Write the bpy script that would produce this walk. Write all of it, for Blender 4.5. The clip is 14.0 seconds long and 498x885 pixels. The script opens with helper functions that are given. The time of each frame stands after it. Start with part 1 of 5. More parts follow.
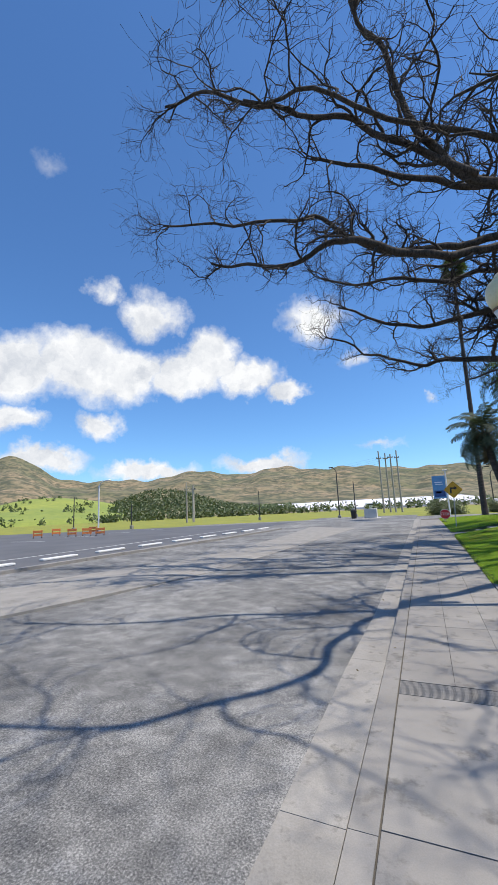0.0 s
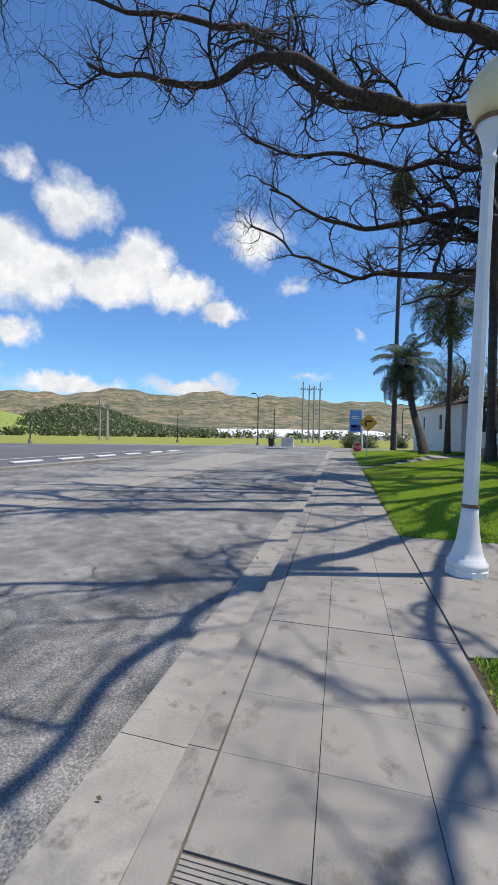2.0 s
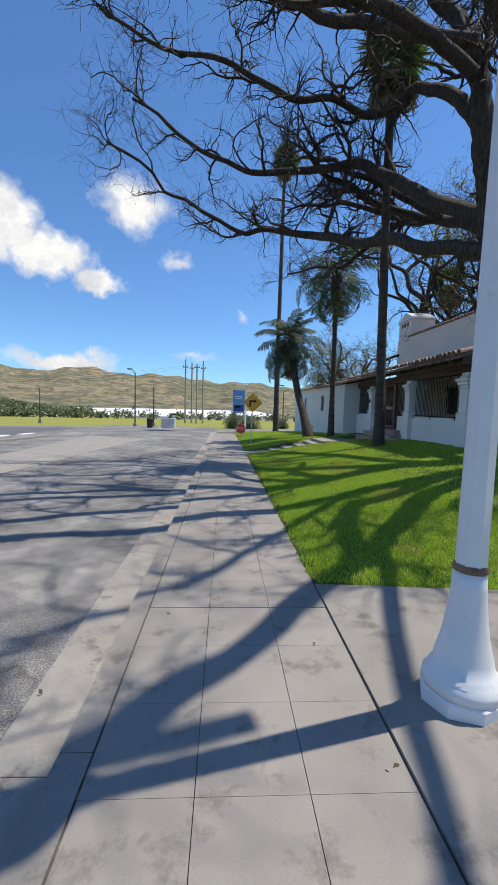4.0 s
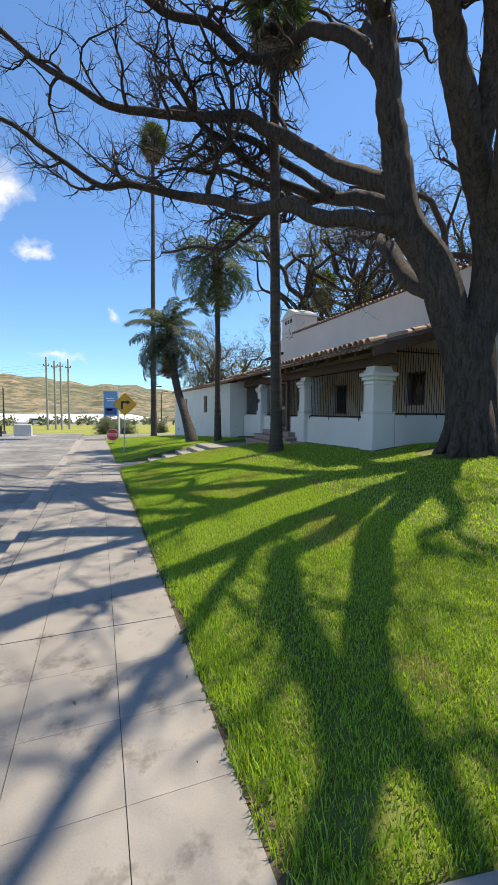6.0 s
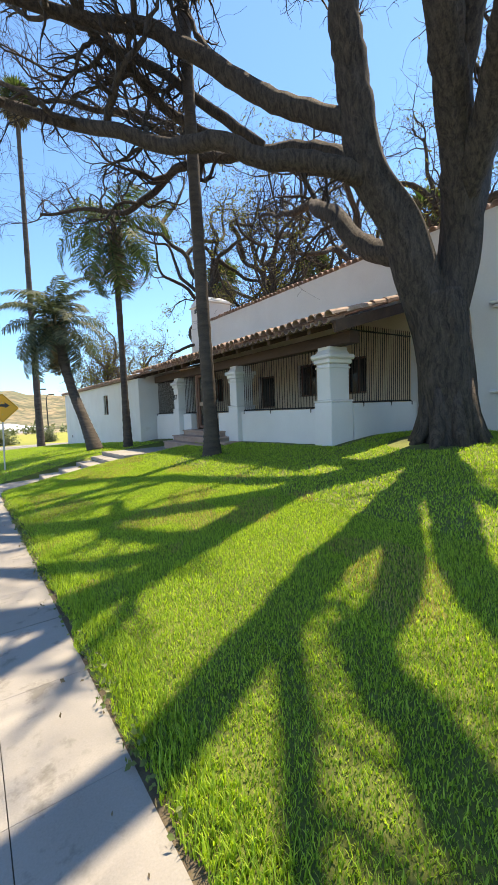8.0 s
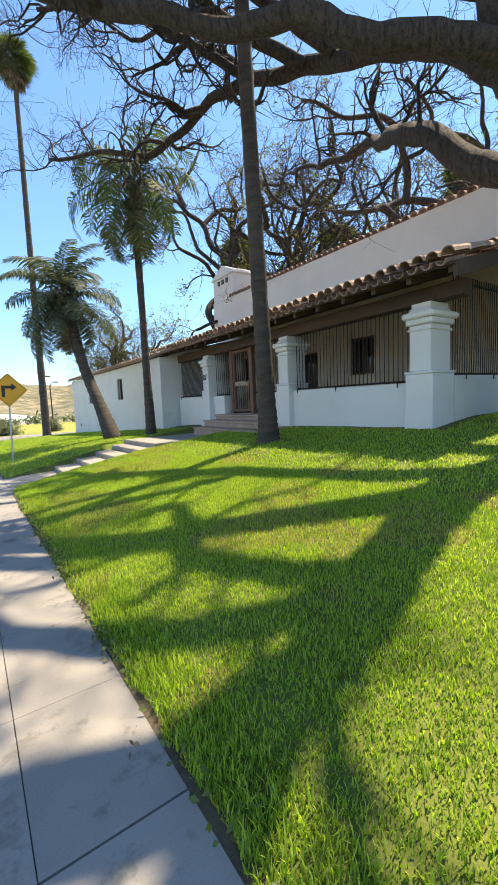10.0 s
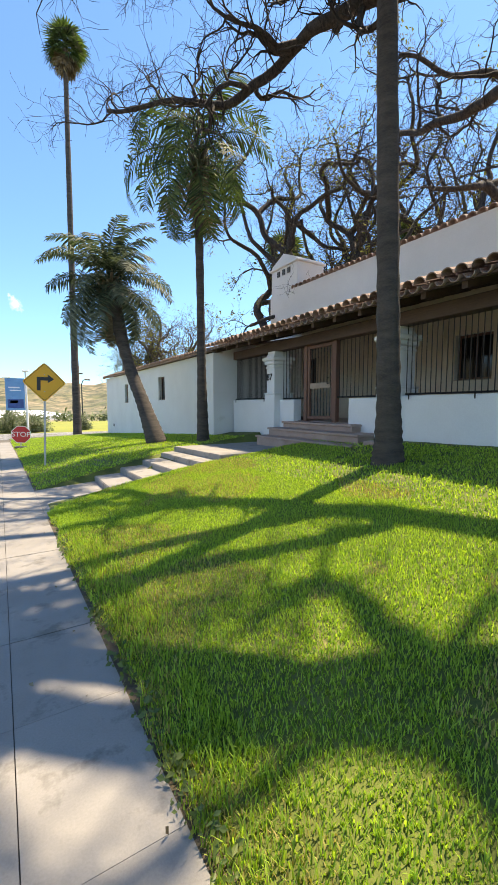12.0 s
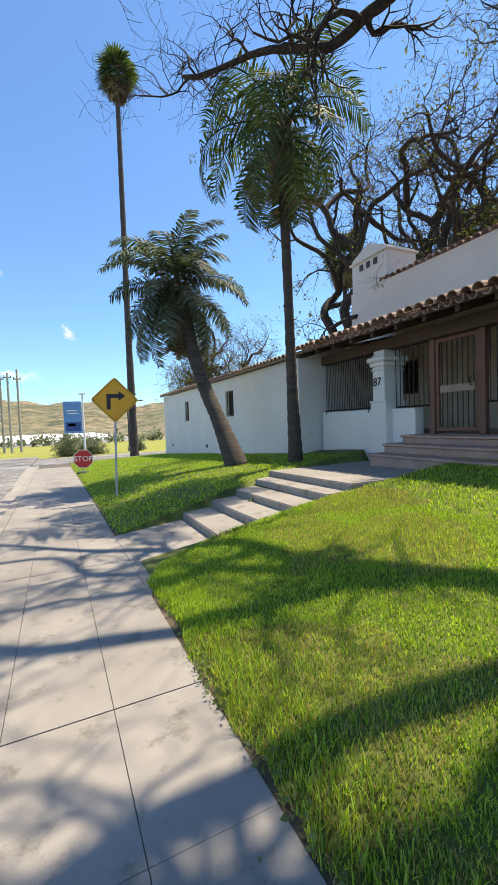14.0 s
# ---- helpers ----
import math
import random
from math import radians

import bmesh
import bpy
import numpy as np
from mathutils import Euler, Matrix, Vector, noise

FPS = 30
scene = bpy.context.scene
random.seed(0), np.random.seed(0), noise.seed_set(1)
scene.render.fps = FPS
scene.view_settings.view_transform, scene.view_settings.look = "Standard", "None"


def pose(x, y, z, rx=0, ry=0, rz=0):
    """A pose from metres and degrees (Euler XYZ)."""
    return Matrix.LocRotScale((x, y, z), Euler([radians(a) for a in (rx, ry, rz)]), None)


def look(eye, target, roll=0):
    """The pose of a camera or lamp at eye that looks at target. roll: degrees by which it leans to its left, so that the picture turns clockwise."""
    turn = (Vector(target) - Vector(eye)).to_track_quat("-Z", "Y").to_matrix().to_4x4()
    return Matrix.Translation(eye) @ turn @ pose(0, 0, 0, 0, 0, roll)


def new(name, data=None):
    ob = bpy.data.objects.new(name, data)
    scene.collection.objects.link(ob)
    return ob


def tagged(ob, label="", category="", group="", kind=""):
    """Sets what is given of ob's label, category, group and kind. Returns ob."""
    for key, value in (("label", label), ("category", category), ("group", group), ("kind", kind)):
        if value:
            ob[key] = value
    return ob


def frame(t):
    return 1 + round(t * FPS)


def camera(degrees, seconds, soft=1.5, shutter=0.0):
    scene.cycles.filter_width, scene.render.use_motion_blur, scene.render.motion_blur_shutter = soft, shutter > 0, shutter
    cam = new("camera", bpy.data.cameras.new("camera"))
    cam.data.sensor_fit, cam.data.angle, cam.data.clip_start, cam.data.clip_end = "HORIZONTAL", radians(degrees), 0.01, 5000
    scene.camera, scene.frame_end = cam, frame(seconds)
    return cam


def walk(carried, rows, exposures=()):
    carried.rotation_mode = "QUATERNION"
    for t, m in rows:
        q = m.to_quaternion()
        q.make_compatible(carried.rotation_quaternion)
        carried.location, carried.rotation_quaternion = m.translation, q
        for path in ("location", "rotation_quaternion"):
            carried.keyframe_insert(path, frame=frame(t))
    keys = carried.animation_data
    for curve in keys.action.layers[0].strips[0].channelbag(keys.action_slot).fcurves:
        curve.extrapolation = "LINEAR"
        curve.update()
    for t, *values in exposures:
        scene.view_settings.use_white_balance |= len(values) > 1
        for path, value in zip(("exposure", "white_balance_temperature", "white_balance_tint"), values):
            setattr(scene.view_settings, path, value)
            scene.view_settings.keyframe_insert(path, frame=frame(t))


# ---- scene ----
cam = camera(63.9, 14.0, 1.0)
EXPOSURES = [(0.0, 0.05, 6500, 10), (2.5, 0.0, 6600, 10), (5.0, 0.2, 7000, 10), (6.0, 0.5, 7500, 10), (7.0, 0.9, 8000, 10), (9.5, 1.15, 8500, 10), (11.5, 1.1, 8300, 10), (12.5, 0.95, 8300, 10), (13.0, 0.76, 8000, 10), (14.0, 0.72, 7800, 10)]
PATH = [
    (0, (1.358, 1.026, 1.666), (0.561, 2.829, 2.0), -2.8),
    (0.5, (1.392, 1.7, 1.618), (0.83, 3.617, 1.726), -1.4),
    (1, (1.416, 2.457, 1.596), (1.046, 4.422, 1.626), -1.5),
    (1.5, (1.457, 3.163, 1.555), (1.05, 5.121, 1.571), -1.3),
    (2, (1.454, 4.015, 1.54), (0.979, 5.957, 1.496), 1.0),
    (2.5, (1.498, 4.673, 1.559), (1.215, 6.653, 1.511), 0.4),
    (2.7, (1.491, 5.001, 1.585), (1.27, 6.982, 1.426), 1.1),
    (4.8, (1.447, 7.769, 1.599), (1.754, 9.742, 1.477), 0.3),
    (5, (1.467, 8.047, 1.61), (1.845, 10.002, 1.429), 0.5),
    (5.5, (1.541, 8.831, 1.586), (2.189, 10.718, 1.451), -1.0),
    (6, (1.741, 9.382, 1.613), (2.422, 11.259, 1.498), -0.0),
    (6.5, (1.749, 9.943, 1.627), (2.549, 11.775, 1.582), -0.5),
    (7, (1.747, 10.498, 1.617), (2.686, 12.261, 1.521), -1.3),
    (7.2, (1.782, 10.758, 1.616), (2.871, 12.433, 1.538), -1.3),
    (9.3, (1.73, 13.09, 1.356), (2.874, 14.723, 1.198), -4.7),
    (9.5, (1.704, 13.312, 1.373), (2.897, 14.913, 1.257), -4.5),
    (10, (1.731, 13.929, 1.371), (2.849, 15.578, 1.194), -3.2),
    (10.5, (1.745, 14.494, 1.454), (2.766, 16.213, 1.419), -2.0),
    (11, (1.773, 15.087, 1.436), (2.891, 16.743, 1.345), -1.5),
    (11.5, (1.757, 15.729, 1.455), (2.825, 17.42, 1.4), -0.4),
    (12, (1.754, 16.392, 1.401), (2.786, 18.099, 1.258), -0.7),
    (12.5, (1.663, 17.01, 1.428), (2.491, 18.825, 1.29), -0.8),
    (13, (1.622, 17.589, 1.43), (2.514, 19.375, 1.309), -0.9),
    (13.5, (1.556, 18.118, 1.46), (2.401, 19.927, 1.344), -1.5),
    (14, (1.512, 18.731, 1.454), (2.358, 20.542, 1.394), -2.8),
]
walk(cam, [(t, look(eye, target, roll)) for t, eye, target, roll in PATH], EXPOSURES)

# ---- sky, sun ----
SUN_FLAT = Vector((0.971, 0.238, 0)).normalized()
SUN_EL = radians(65.5)
SUN_DIR = Vector((SUN_FLAT.x * math.cos(SUN_EL), SUN_FLAT.y * math.cos(SUN_EL), math.sin(SUN_EL)))
sun_data = bpy.data.lights.new("sun", "SUN")
sun_data.energy, sun_data.angle, sun_data.color = 5.0, radians(0.53), (1.0, 0.92, 0.80)
sun = new("sun", sun_data)
sun.matrix_world = look(SUN_DIR * 200, (0, 0, 0))

world = bpy.data.worlds.new("sky")
scene.world = world
world.use_nodes = True


class Nodes:
    """Short hand for building a node tree."""

    def __init__(self, tree):
        self.tree = tree

    def add(self, kind, **values):
        n = self.tree.nodes.new(kind)
        for k, v in values.items():
            if k in n.inputs.keys():
                n.inputs[k].default_value = v
        return n

    def link(self, a, b):
        self.tree.links.new(a, b)

    def math(self, op, a, b=None, clamp=False):
        n = self.tree.nodes.new("ShaderNodeMath")
        n.operation, n.use_clamp = op, clamp
        for i, v in enumerate((a, b)):
            if v is None:
                continue
            if isinstance(v, (int, float)):
                n.inputs[i].default_value = v
            else:
                self.link(v, n.inputs[i])
        return n.outputs[0]

    def vec(self, op, a, b=None):
        n = self.tree.nodes.new("ShaderNodeVectorMath")
        n.operation = op
        for i, v in enumerate((a, b)):
            if v is None:
                continue
            if isinstance(v, (tuple, list, Vector)):
                n.inputs[i].default_value = v
            else:
                self.link(v, n.inputs[i])
        return n.outputs["Value"] if op in ("LENGTH", "DOT_PRODUCT") else n.outputs["Vector"]

    def noise(self, vector, scale, detail=4.0, rough=0.55):
        n = self.tree.nodes.new("ShaderNodeTexNoise")
        n.inputs["Scale"].default_value, n.inputs["Detail"].default_value, n.inputs["Roughness"].default_value = scale, detail, rough
        if vector is not None:
            self.link(vector, n.inputs["Vector"])
        return n

    def ramp(self, fac, stops):
        n = self.tree.nodes.new("ShaderNodeValToRGB")
        while len(n.color_ramp.elements) < len(stops):
            n.color_ramp.elements.new(0.5)
        for e, (p, c) in zip(n.color_ramp.elements, stops):
            e.position, e.color = p, (*c, 1) if len(c) == 3 else c
        self.link(fac, n.inputs["Fac"])
        return n.outputs["Color"]

    def mix(self, fac, a, b, blend="MIX"):
        n = self.tree.nodes.new("ShaderNodeMix")
        n.data_type, n.blend_type = "RGBA", blend
        for sock, v in ((n.inputs[0], fac), (n.inputs[6], a), (n.inputs[7], b)):
            if isinstance(v, (int, float)):
                sock.default_value = v
            elif isinstance(v, tuple):
                sock.default_value = (*v, 1) if len(v) == 3 else v
            else:
                self.link(v, sock)
        return n.outputs[2]


def build_sky():
    N = Nodes(world.node_tree)
    bg = world.node_tree.nodes["Background"]
    sky = N.add("ShaderNodeTexSky")
    sky.sky_type, sky.sun_disc = "NISHITA", False
    sky.sun_elevation, sky.sun_rotation = SUN_EL, math.atan2(SUN_FLAT.x, SUN_FLAT.y)
    sky.air_density, sky.dust_density, sky.ozone_density, sky.altitude = 1.0, 0.12, 2.5, 100
    co = N.add("ShaderNodeTexCoord").outputs["Generated"]
    big = N.noise(co, 9.0, 5.0, 0.6)
    fine = N.noise(co, 30.0, 5.0, 0.6)
    off = N.vec("SUBTRACT", big.outputs["Color"], (0.5, 0.5, 0.5))
    off2 = N.vec("SUBTRACT", fine.outputs["Color"], (0.5, 0.5, 0.5))
    warped = N.vec("ADD", co, N.vec("ADD", N.vec("MULTIPLY", off, (0.13, 0.13, 0.10)), N.vec("MULTIPLY", off2, (0.05, 0.05, 0.04))))
    # cumulus over the valley: bearing, height above the horizon, size, flatness, thickness
    banks = [(-56, 19, 0.13, 1.5, 1.0), (-47, 20, 0.13, 1.5, 1.0), (-41, 19, 0.11, 1.4, 1.0), (-38, 27.5, 0.08, 1.3, 0.8),
             (-44, 29.5, 0.04, 1.2, 0.5), (-33, 19.5, 0.10, 1.4, 1.0), (-29.5, 22, 0.09, 1.2, 1.0), (-24, 19, 0.10, 1.6, 1.0),
             (-18, 16.5, 0.06, 1.8, 0.9), (-44.5, 12.5, 0.06, 1.3, 0.8), (-55, 12.5, 0.07, 1.8, 0.8), (-13, 25.5, 0.09, 1.5, 0.7),
             (-66, 22, 0.14, 1.4, 1.0), (-78, 18, 0.15, 1.5, 1.0), (-52, 7.5, 0.12, 3.5, 0.8), (-38, 6.2, 0.14, 4.5, 0.8),
             (-22, 6.6, 0.12, 4.0, 0.8), (-5, 8.0, 0.06, 5.0, 0.35), (-52, 42, 0.04, 2.0, 0.16), (2, 13.5, 0.022, 1.5, 0.5),
             (-8, 20, 0.04, 2.0, 0.4), (150, 24, 0.2, 1.6, 0.8), (200, 18, 0.2, 1.8, 0.8)]
    total = None
    for az, el, size, flat, thick in banks:
        a, e = radians(az), radians(el)
        c = (math.sin(a) * math.cos(e), math.cos(a) * math.cos(e), math.sin(e))
        d = N.vec("LENGTH", N.vec("MULTIPLY", N.vec("SUBTRACT", warped, c), (1, 1, flat)))
        v = N.math("MULTIPLY", N.math("SUBTRACT", 1.0, N.math("DIVIDE", d, size), clamp=True), thick)
        total = v if total is None else N.math("MAXIMUM", total, v)
    cover = N.ramp(total, [(0.0, (0, 0, 0)), (0.12, (0.22, 0.22, 0.22)), (0.4, (1, 1, 1))])
    shade = N.ramp(N.noise(warped, 14.0, 4.0, 0.6).outputs["Fac"], [(0.3, (5.2, 5.5, 6.0)), (0.62, (7.6, 7.7, 7.8))])
    tinted = N.mix(1.0, sky.outputs["Color"], SKY_TINT, "MULTIPLY")
    N.link(N.mix(cover, tinted, shade), bg.inputs["Color"])
    bg.inputs["Strength"].default_value = SKY_STRENGTH


SKY_TINT, SKY_STRENGTH = (0.67, 1.0, 1.32), 0.125
build_sky()

# ---- materials ----
def principled(name):
    m = bpy.data.materials.new(name)
    m.use_nodes = True
    N = Nodes(m.node_tree)
    return m, N, m.node_tree.nodes["Principled BSDF"]


def mat(name, dark, light, scale=3.0, fine=60.0, rough=0.8, bump=0.25, metal=0.0, stretch=(1, 1, 1), spots=None, piece=0.0, depth=0.01, island=False):
    """Two scales of noise between two colours, with relief; spots adds stains of another colour; piece varies the value from object to object."""
    m, N, p = principled(name)
    co = N.vec("MULTIPLY", N.add("ShaderNodeTexCoord").outputs["Object"], stretch)
    a = N.noise(co, scale, 6.0, 0.6).outputs["Fac"]
    b = N.noise(co, fine, 5.0, 0.65).outputs["Fac"]
    f = N.math("ADD", N.math("MULTIPLY", a, 0.6), N.math("MULTIPLY", b, 0.4))
    col = N.ramp(f, [(0.34, dark), (0.66, light)])
    if spots:
        colour, size, amount = spots
        s = N.ramp(N.noise(co, size, 5.0, 0.7).outputs["Fac"], [(amount, (0, 0, 0)), (amount + 0.12, (1, 1, 1))])
        col = N.mix(s, col, colour)
    if piece or island:
        src = N.add("ShaderNodeNewGeometry").outputs["Random Per Island"] if island else N.add("ShaderNodeObjectInfo").outputs["Random"]
        amount = piece or 0.3
        v = N.math("ADD", N.math("MULTIPLY", src, amount), 1.0 - amount / 2)
        hsv = N.add("ShaderNodeHueSaturation")
        N.link(v, hsv.inputs["Value"])
        N.link(col, hsv.inputs["Color"])
        col = hsv.outputs["Color"]
    N.link(col, p.inputs["Base Color"])
    p.inputs["Roughness"].default_value, p.inputs["Metallic"].default_value = rough, metal
    if bump:
        bn = N.add("ShaderNodeBump", Strength=bump, Distance=depth)
        N.link(f, bn.inputs["Height"])
        N.link(bn.outputs["Normal"], p.inputs["Normal"])
    return m


def leaf_mat(name, dark, light, through_light, rough=0.5):
    """Leaves: colour varies from piece to piece, and some light passes through."""
    m, N, p = principled(name)
    r = N.add("ShaderNodeNewGeometry").outputs["Random Per Island"]
    col = N.ramp(r, [(0.0, dark), (1.0, light)])
    N.link(col, p.inputs["Base Color"])
    p.inputs["Roughness"].default_value = rough
    t = N.add("ShaderNodeBsdfTranslucent")
    N.link(N.mix(1.0, col, (1.5, 1.6, 0.7), "MULTIPLY"), t.inputs["Color"])
    mx = N.add("ShaderNodeMixShader", Fac=through_light)
    N.link(p.outputs[0], mx.inputs[1])
    N.link(t.outputs[0], mx.inputs[2])
    N.link(mx.outputs[0], m.node_tree.nodes["Material Output"].inputs["Surface"])
    return m


def asphalt_mat():
    """Worn asphalt: pale aggregate, darker patches, hairline cracks."""
    m, N, p = principled("asphalt")
    co = N.add("ShaderNodeTexCoord").outputs["Object"]
    wide = N.noise(co, 0.35, 4.0, 0.6).outputs["Fac"]
    mid = N.noise(co, 3.0, 6.0, 0.65).outputs["Fac"]
    grit = N.noise(co, 75.0, 4.0, 0.75).outputs["Fac"]
    f = N.math("ADD", N.math("ADD", N.math("MULTIPLY", wide, 0.24), N.math("MULTIPLY", mid, 0.24)), N.math("MULTIPLY", grit, 0.52))
    col = N.ramp(f, [(0.40, (0.045, 0.045, 0.046)), (0.5, (0.16, 0.158, 0.152)), (0.585, (0.36, 0.352, 0.335))])
    v = N.tree.nodes.new("ShaderNodeTexVoronoi")
    v.feature = "DISTANCE_TO_EDGE"
    v.inputs["Scale"].default_value = 0.42
    N.link(N.vec("ADD", co, N.vec("MULTIPLY", N.vec("SUBTRACT", N.noise(co, 1.6, 4.0).outputs["Color"], (0.5, 0.5, 0.5)), (1.2, 1.2, 0))), v.inputs["Vector"])
    line = N.ramp(v.outputs["Distance"], [(0.0, (1, 1, 1)), (0.012, (0, 0, 0))])
    cut = N.math("MULTIPLY", line, N.ramp(N.noise(co, 0.5, 2.0).outputs["Fac"], [(0.5, (0, 0, 0)), (0.62, (0.7, 0.7, 0.7))]))
    N.link(N.mix(cut, col, (0.055, 0.055, 0.055)), p.inputs["Base Color"])
    p.inputs["Roughness"].default_value = 0.88
    bn = N.add("ShaderNodeBump", Strength=0.5, Distance=0.008)
    N.link(f, bn.inputs["Height"])
    N.link(bn.outputs["Normal"], p.inputs["Normal"])
    return m


def bark_mat(name, dark, light, furrow=1.0):
    """Bark with long upright furrows."""
    m, N, p = principled(name)
    co = N.add("ShaderNodeTexCoord").outputs["Object"]
    warp = N.vec("ADD", co, N.vec("MULTIPLY", N.noise(co, 2.5, 3.0).outputs["Color"], (0.25, 0.25, 0.6)))
    s = N.noise(N.vec("MULTIPLY", warp, (1, 1, 0.16)), 16.0, 6.0, 0.7).outputs["Fac"]
    g = N.noise(co, 45.0, 5.0, 0.7).outputs["Fac"]
    f = N.math("ADD", N.math("MULTIPLY", s, 0.7), N.math("MULTIPLY", g, 0.3))
    N.link(N.ramp(f, [(0.38, dark), (0.62, light)]), p.inputs["Base Color"])
    p.inputs["Roughness"].default_value = 0.92
    bn = N.add("ShaderNodeBump", Strength=furrow, Distance=0.06)
    N.link(f, bn.inputs["Height"])
    N.link(bn.outputs["Normal"], p.inputs["Normal"])
    return m


def hill_mat():
    """Dry spring hillside: straw and grey-green with dark scrub and bare earth."""
    m, N, p = principled("hillside")
    co = N.add("ShaderNodeTexCoord").outputs["Object"]
    a = N.noise(co, 0.012, 6.0, 0.65).outputs["Fac"]
    b = N.noise(N.vec("MULTIPLY", co, (1, 1, 2.5)), 0.07, 7.0, 0.7).outputs["Fac"]
    col = N.ramp(a, [(0.35, (0.12, 0.13, 0.06)), (0.48, (0.20, 0.175, 0.095)), (0.6, (0.30, 0.225, 0.13))])
    scrub = N.ramp(b, [(0.44, (0, 0, 0)), (0.56, (0.85, 0.85, 0.85))])
    col = N.mix(scrub, col, (0.055, 0.065, 0.038))
    bare = N.ramp(N.noise(co, 0.035, 5.0, 0.6).outputs["Fac"], [(0.62, (0, 0, 0)), (0.72, (0.6, 0.6, 0.6))])
    N.link(N.mix(bare, col, (0.36, 0.28, 0.18)), p.inputs["Base Color"])
    p.inputs["Roughness"].default_value = 0.95
    return m


ASPHALT = asphalt_mat()
LOT = mat("dark_asphalt", (0.075, 0.077, 0.085), (0.13, 0.132, 0.14), 0.3, 60, 0.85, 0.2)
CONCRETE = mat("pavement_concrete", (0.205, 0.193, 0.176), (0.292, 0.276, 0.254), 1.3, 110, 0.85, 0.25, spots=((0.15, 0.14, 0.124), 3.4, 0.55), piece=0.12, depth=0.006)
GUTTER = mat("gutter_concrete", (0.21, 0.198, 0.178), (0.35, 0.33, 0.30), 2.5, 90, 0.88, 0.4, spots=((0.155, 0.145, 0.128), 5.0, 0.56), piece=0.1, depth=0.006)
JOINT = mat("joint_dirt", (0.07, 0.062, 0.05), (0.14, 0.125, 0.10), 10, 90, 0.95, 0.3)
SOIL = mat("soil", (0.055, 0.042, 0.028), (0.14, 0.11, 0.07), 9, 90, 0.95, 0.6, depth=0.02)
TURF = mat("turf", (0.045, 0.062, 0.010), (0.15, 0.175, 0.032), 1.2, 60, 0.9, 0.5, spots=((0.22, 0.19, 0.07), 0.8, 0.63), depth=0.02)
STUCCO = mat("white_stucco", (0.66, 0.655, 0.64), (0.76, 0.755, 0.74), 0.8, 40, 0.88, 0.18, spots=((0.62, 0.60, 0.565), 1.1, 0.66), depth=0.006)
STUCCO_TAN = mat("porch_stucco", (0.58, 0.48, 0.37), (0.70, 0.60, 0.47), 0.9, 40, 0.9, 0.2, depth=0.006)
TILE = mat("clay_tile", (0.17, 0.105, 0.08), (0.42, 0.30, 0.24), 4.0, 40, 0.85, 0.3, spots=((0.50, 0.44, 0.39), 3.0, 0.60), piece=0.45)
TILE_REST = mat("clay_tile_field", (0.17, 0.105, 0.08), (0.42, 0.30, 0.24), 4.0, 40, 0.85, 0.3, spots=((0.50, 0.44, 0.39), 3.0, 0.60), island=True)
BEAM = mat("dark_beam", (0.045, 0.025, 0.018), (0.11, 0.065, 0.045), 3, 50, 0.8, 0.3, stretch=(1, 0.12, 1))
DOOR_WOOD = mat("door_wood", (0.10, 0.045, 0.03), (0.20, 0.095, 0.065), 3, 50, 0.65, 0.25, stretch=(1, 1, 0.12))
PLANK = mat("weathered_wood", (0.23, 0.17, 0.125), (0.38, 0.29, 0.215), 3, 60, 0.8, 0.3, stretch=(1, 1, 0.1))
IRON = mat("dark_iron", (0.022, 0.018, 0.016), (0.06, 0.045, 0.038), 20, 120, 0.55, 0.2, metal=0.6)
STEP_STONE = mat("porch_step_stone", (0.30, 0.20, 0.165), (0.44, 0.32, 0.265), 3, 60, 0.8, 0.3, piece=0.1)
GLASS_DARK = mat("dark_pane", (0.012, 0.012, 0.014), (0.025, 0.025, 0.028), 2, 20, 0.08, 0.0)
LAMP_PAINT = mat("lamp_paint", (0.62, 0.65, 0.68), (0.74, 0.76, 0.78), 3, 60, 0.5, 0.1, spots=((0.50, 0.47, 0.42), 7.0, 0.66))
RUST = mat("rusty_collar", (0.12, 0.07, 0.045), (0.25, 0.16, 0.10), 15, 80, 0.8, 0.3)
GLOBE = mat("globe_acrylic", (0.62, 0.55, 0.33), (0.74, 0.68, 0.46), 5, 30, 0.35, 0.05)
BARK = bark_mat("tree_bark", (0.014, 0.011, 0.010), (0.092, 0.074, 0.062))
BARK_FAR = bark_mat("pale_bark", (0.045, 0.036, 0.03), (0.14, 0.11, 0.09), 0.5)
TWIG = mat("twig_bark", (0.016, 0.012, 0.010), (0.045, 0.034, 0.027), 3, 30, 0.9, 0.0)
PALM_BARK = mat("palm_bark", (0.028, 0.022, 0.019), (0.095, 0.075, 0.06), 2.5, 30, 0.92, 0.7, stretch=(1, 1, 4), depth=0.03)
PALM_BARK_GREY = mat("grey_palm_bark", (0.03, 0.025, 0.022), (0.105, 0.088, 0.076), 2.5, 30, 0.92, 0.7, stretch=(1, 1, 4), depth=0.03)
FROND = leaf_mat("palm_leaflet", (0.022, 0.042, 0.014), (0.09, 0.135, 0.05), 0.3, 0.7)
FROND_BLUE = leaf_mat("silvery_palm_leaflet", (0.022, 0.036, 0.020), (0.115, 0.145, 0.098), 0.25, 0.72)
FROND_DRY = leaf_mat("dry_palm_leaf", (0.10, 0.075, 0.045), (0.24, 0.19, 0.12), 0.15, 0.7)
LEAF_YELLOW = leaf_mat("yellow_green_leaf", (0.07, 0.075, 0.015), (0.20, 0.19, 0.04), 0.4, 0.95)
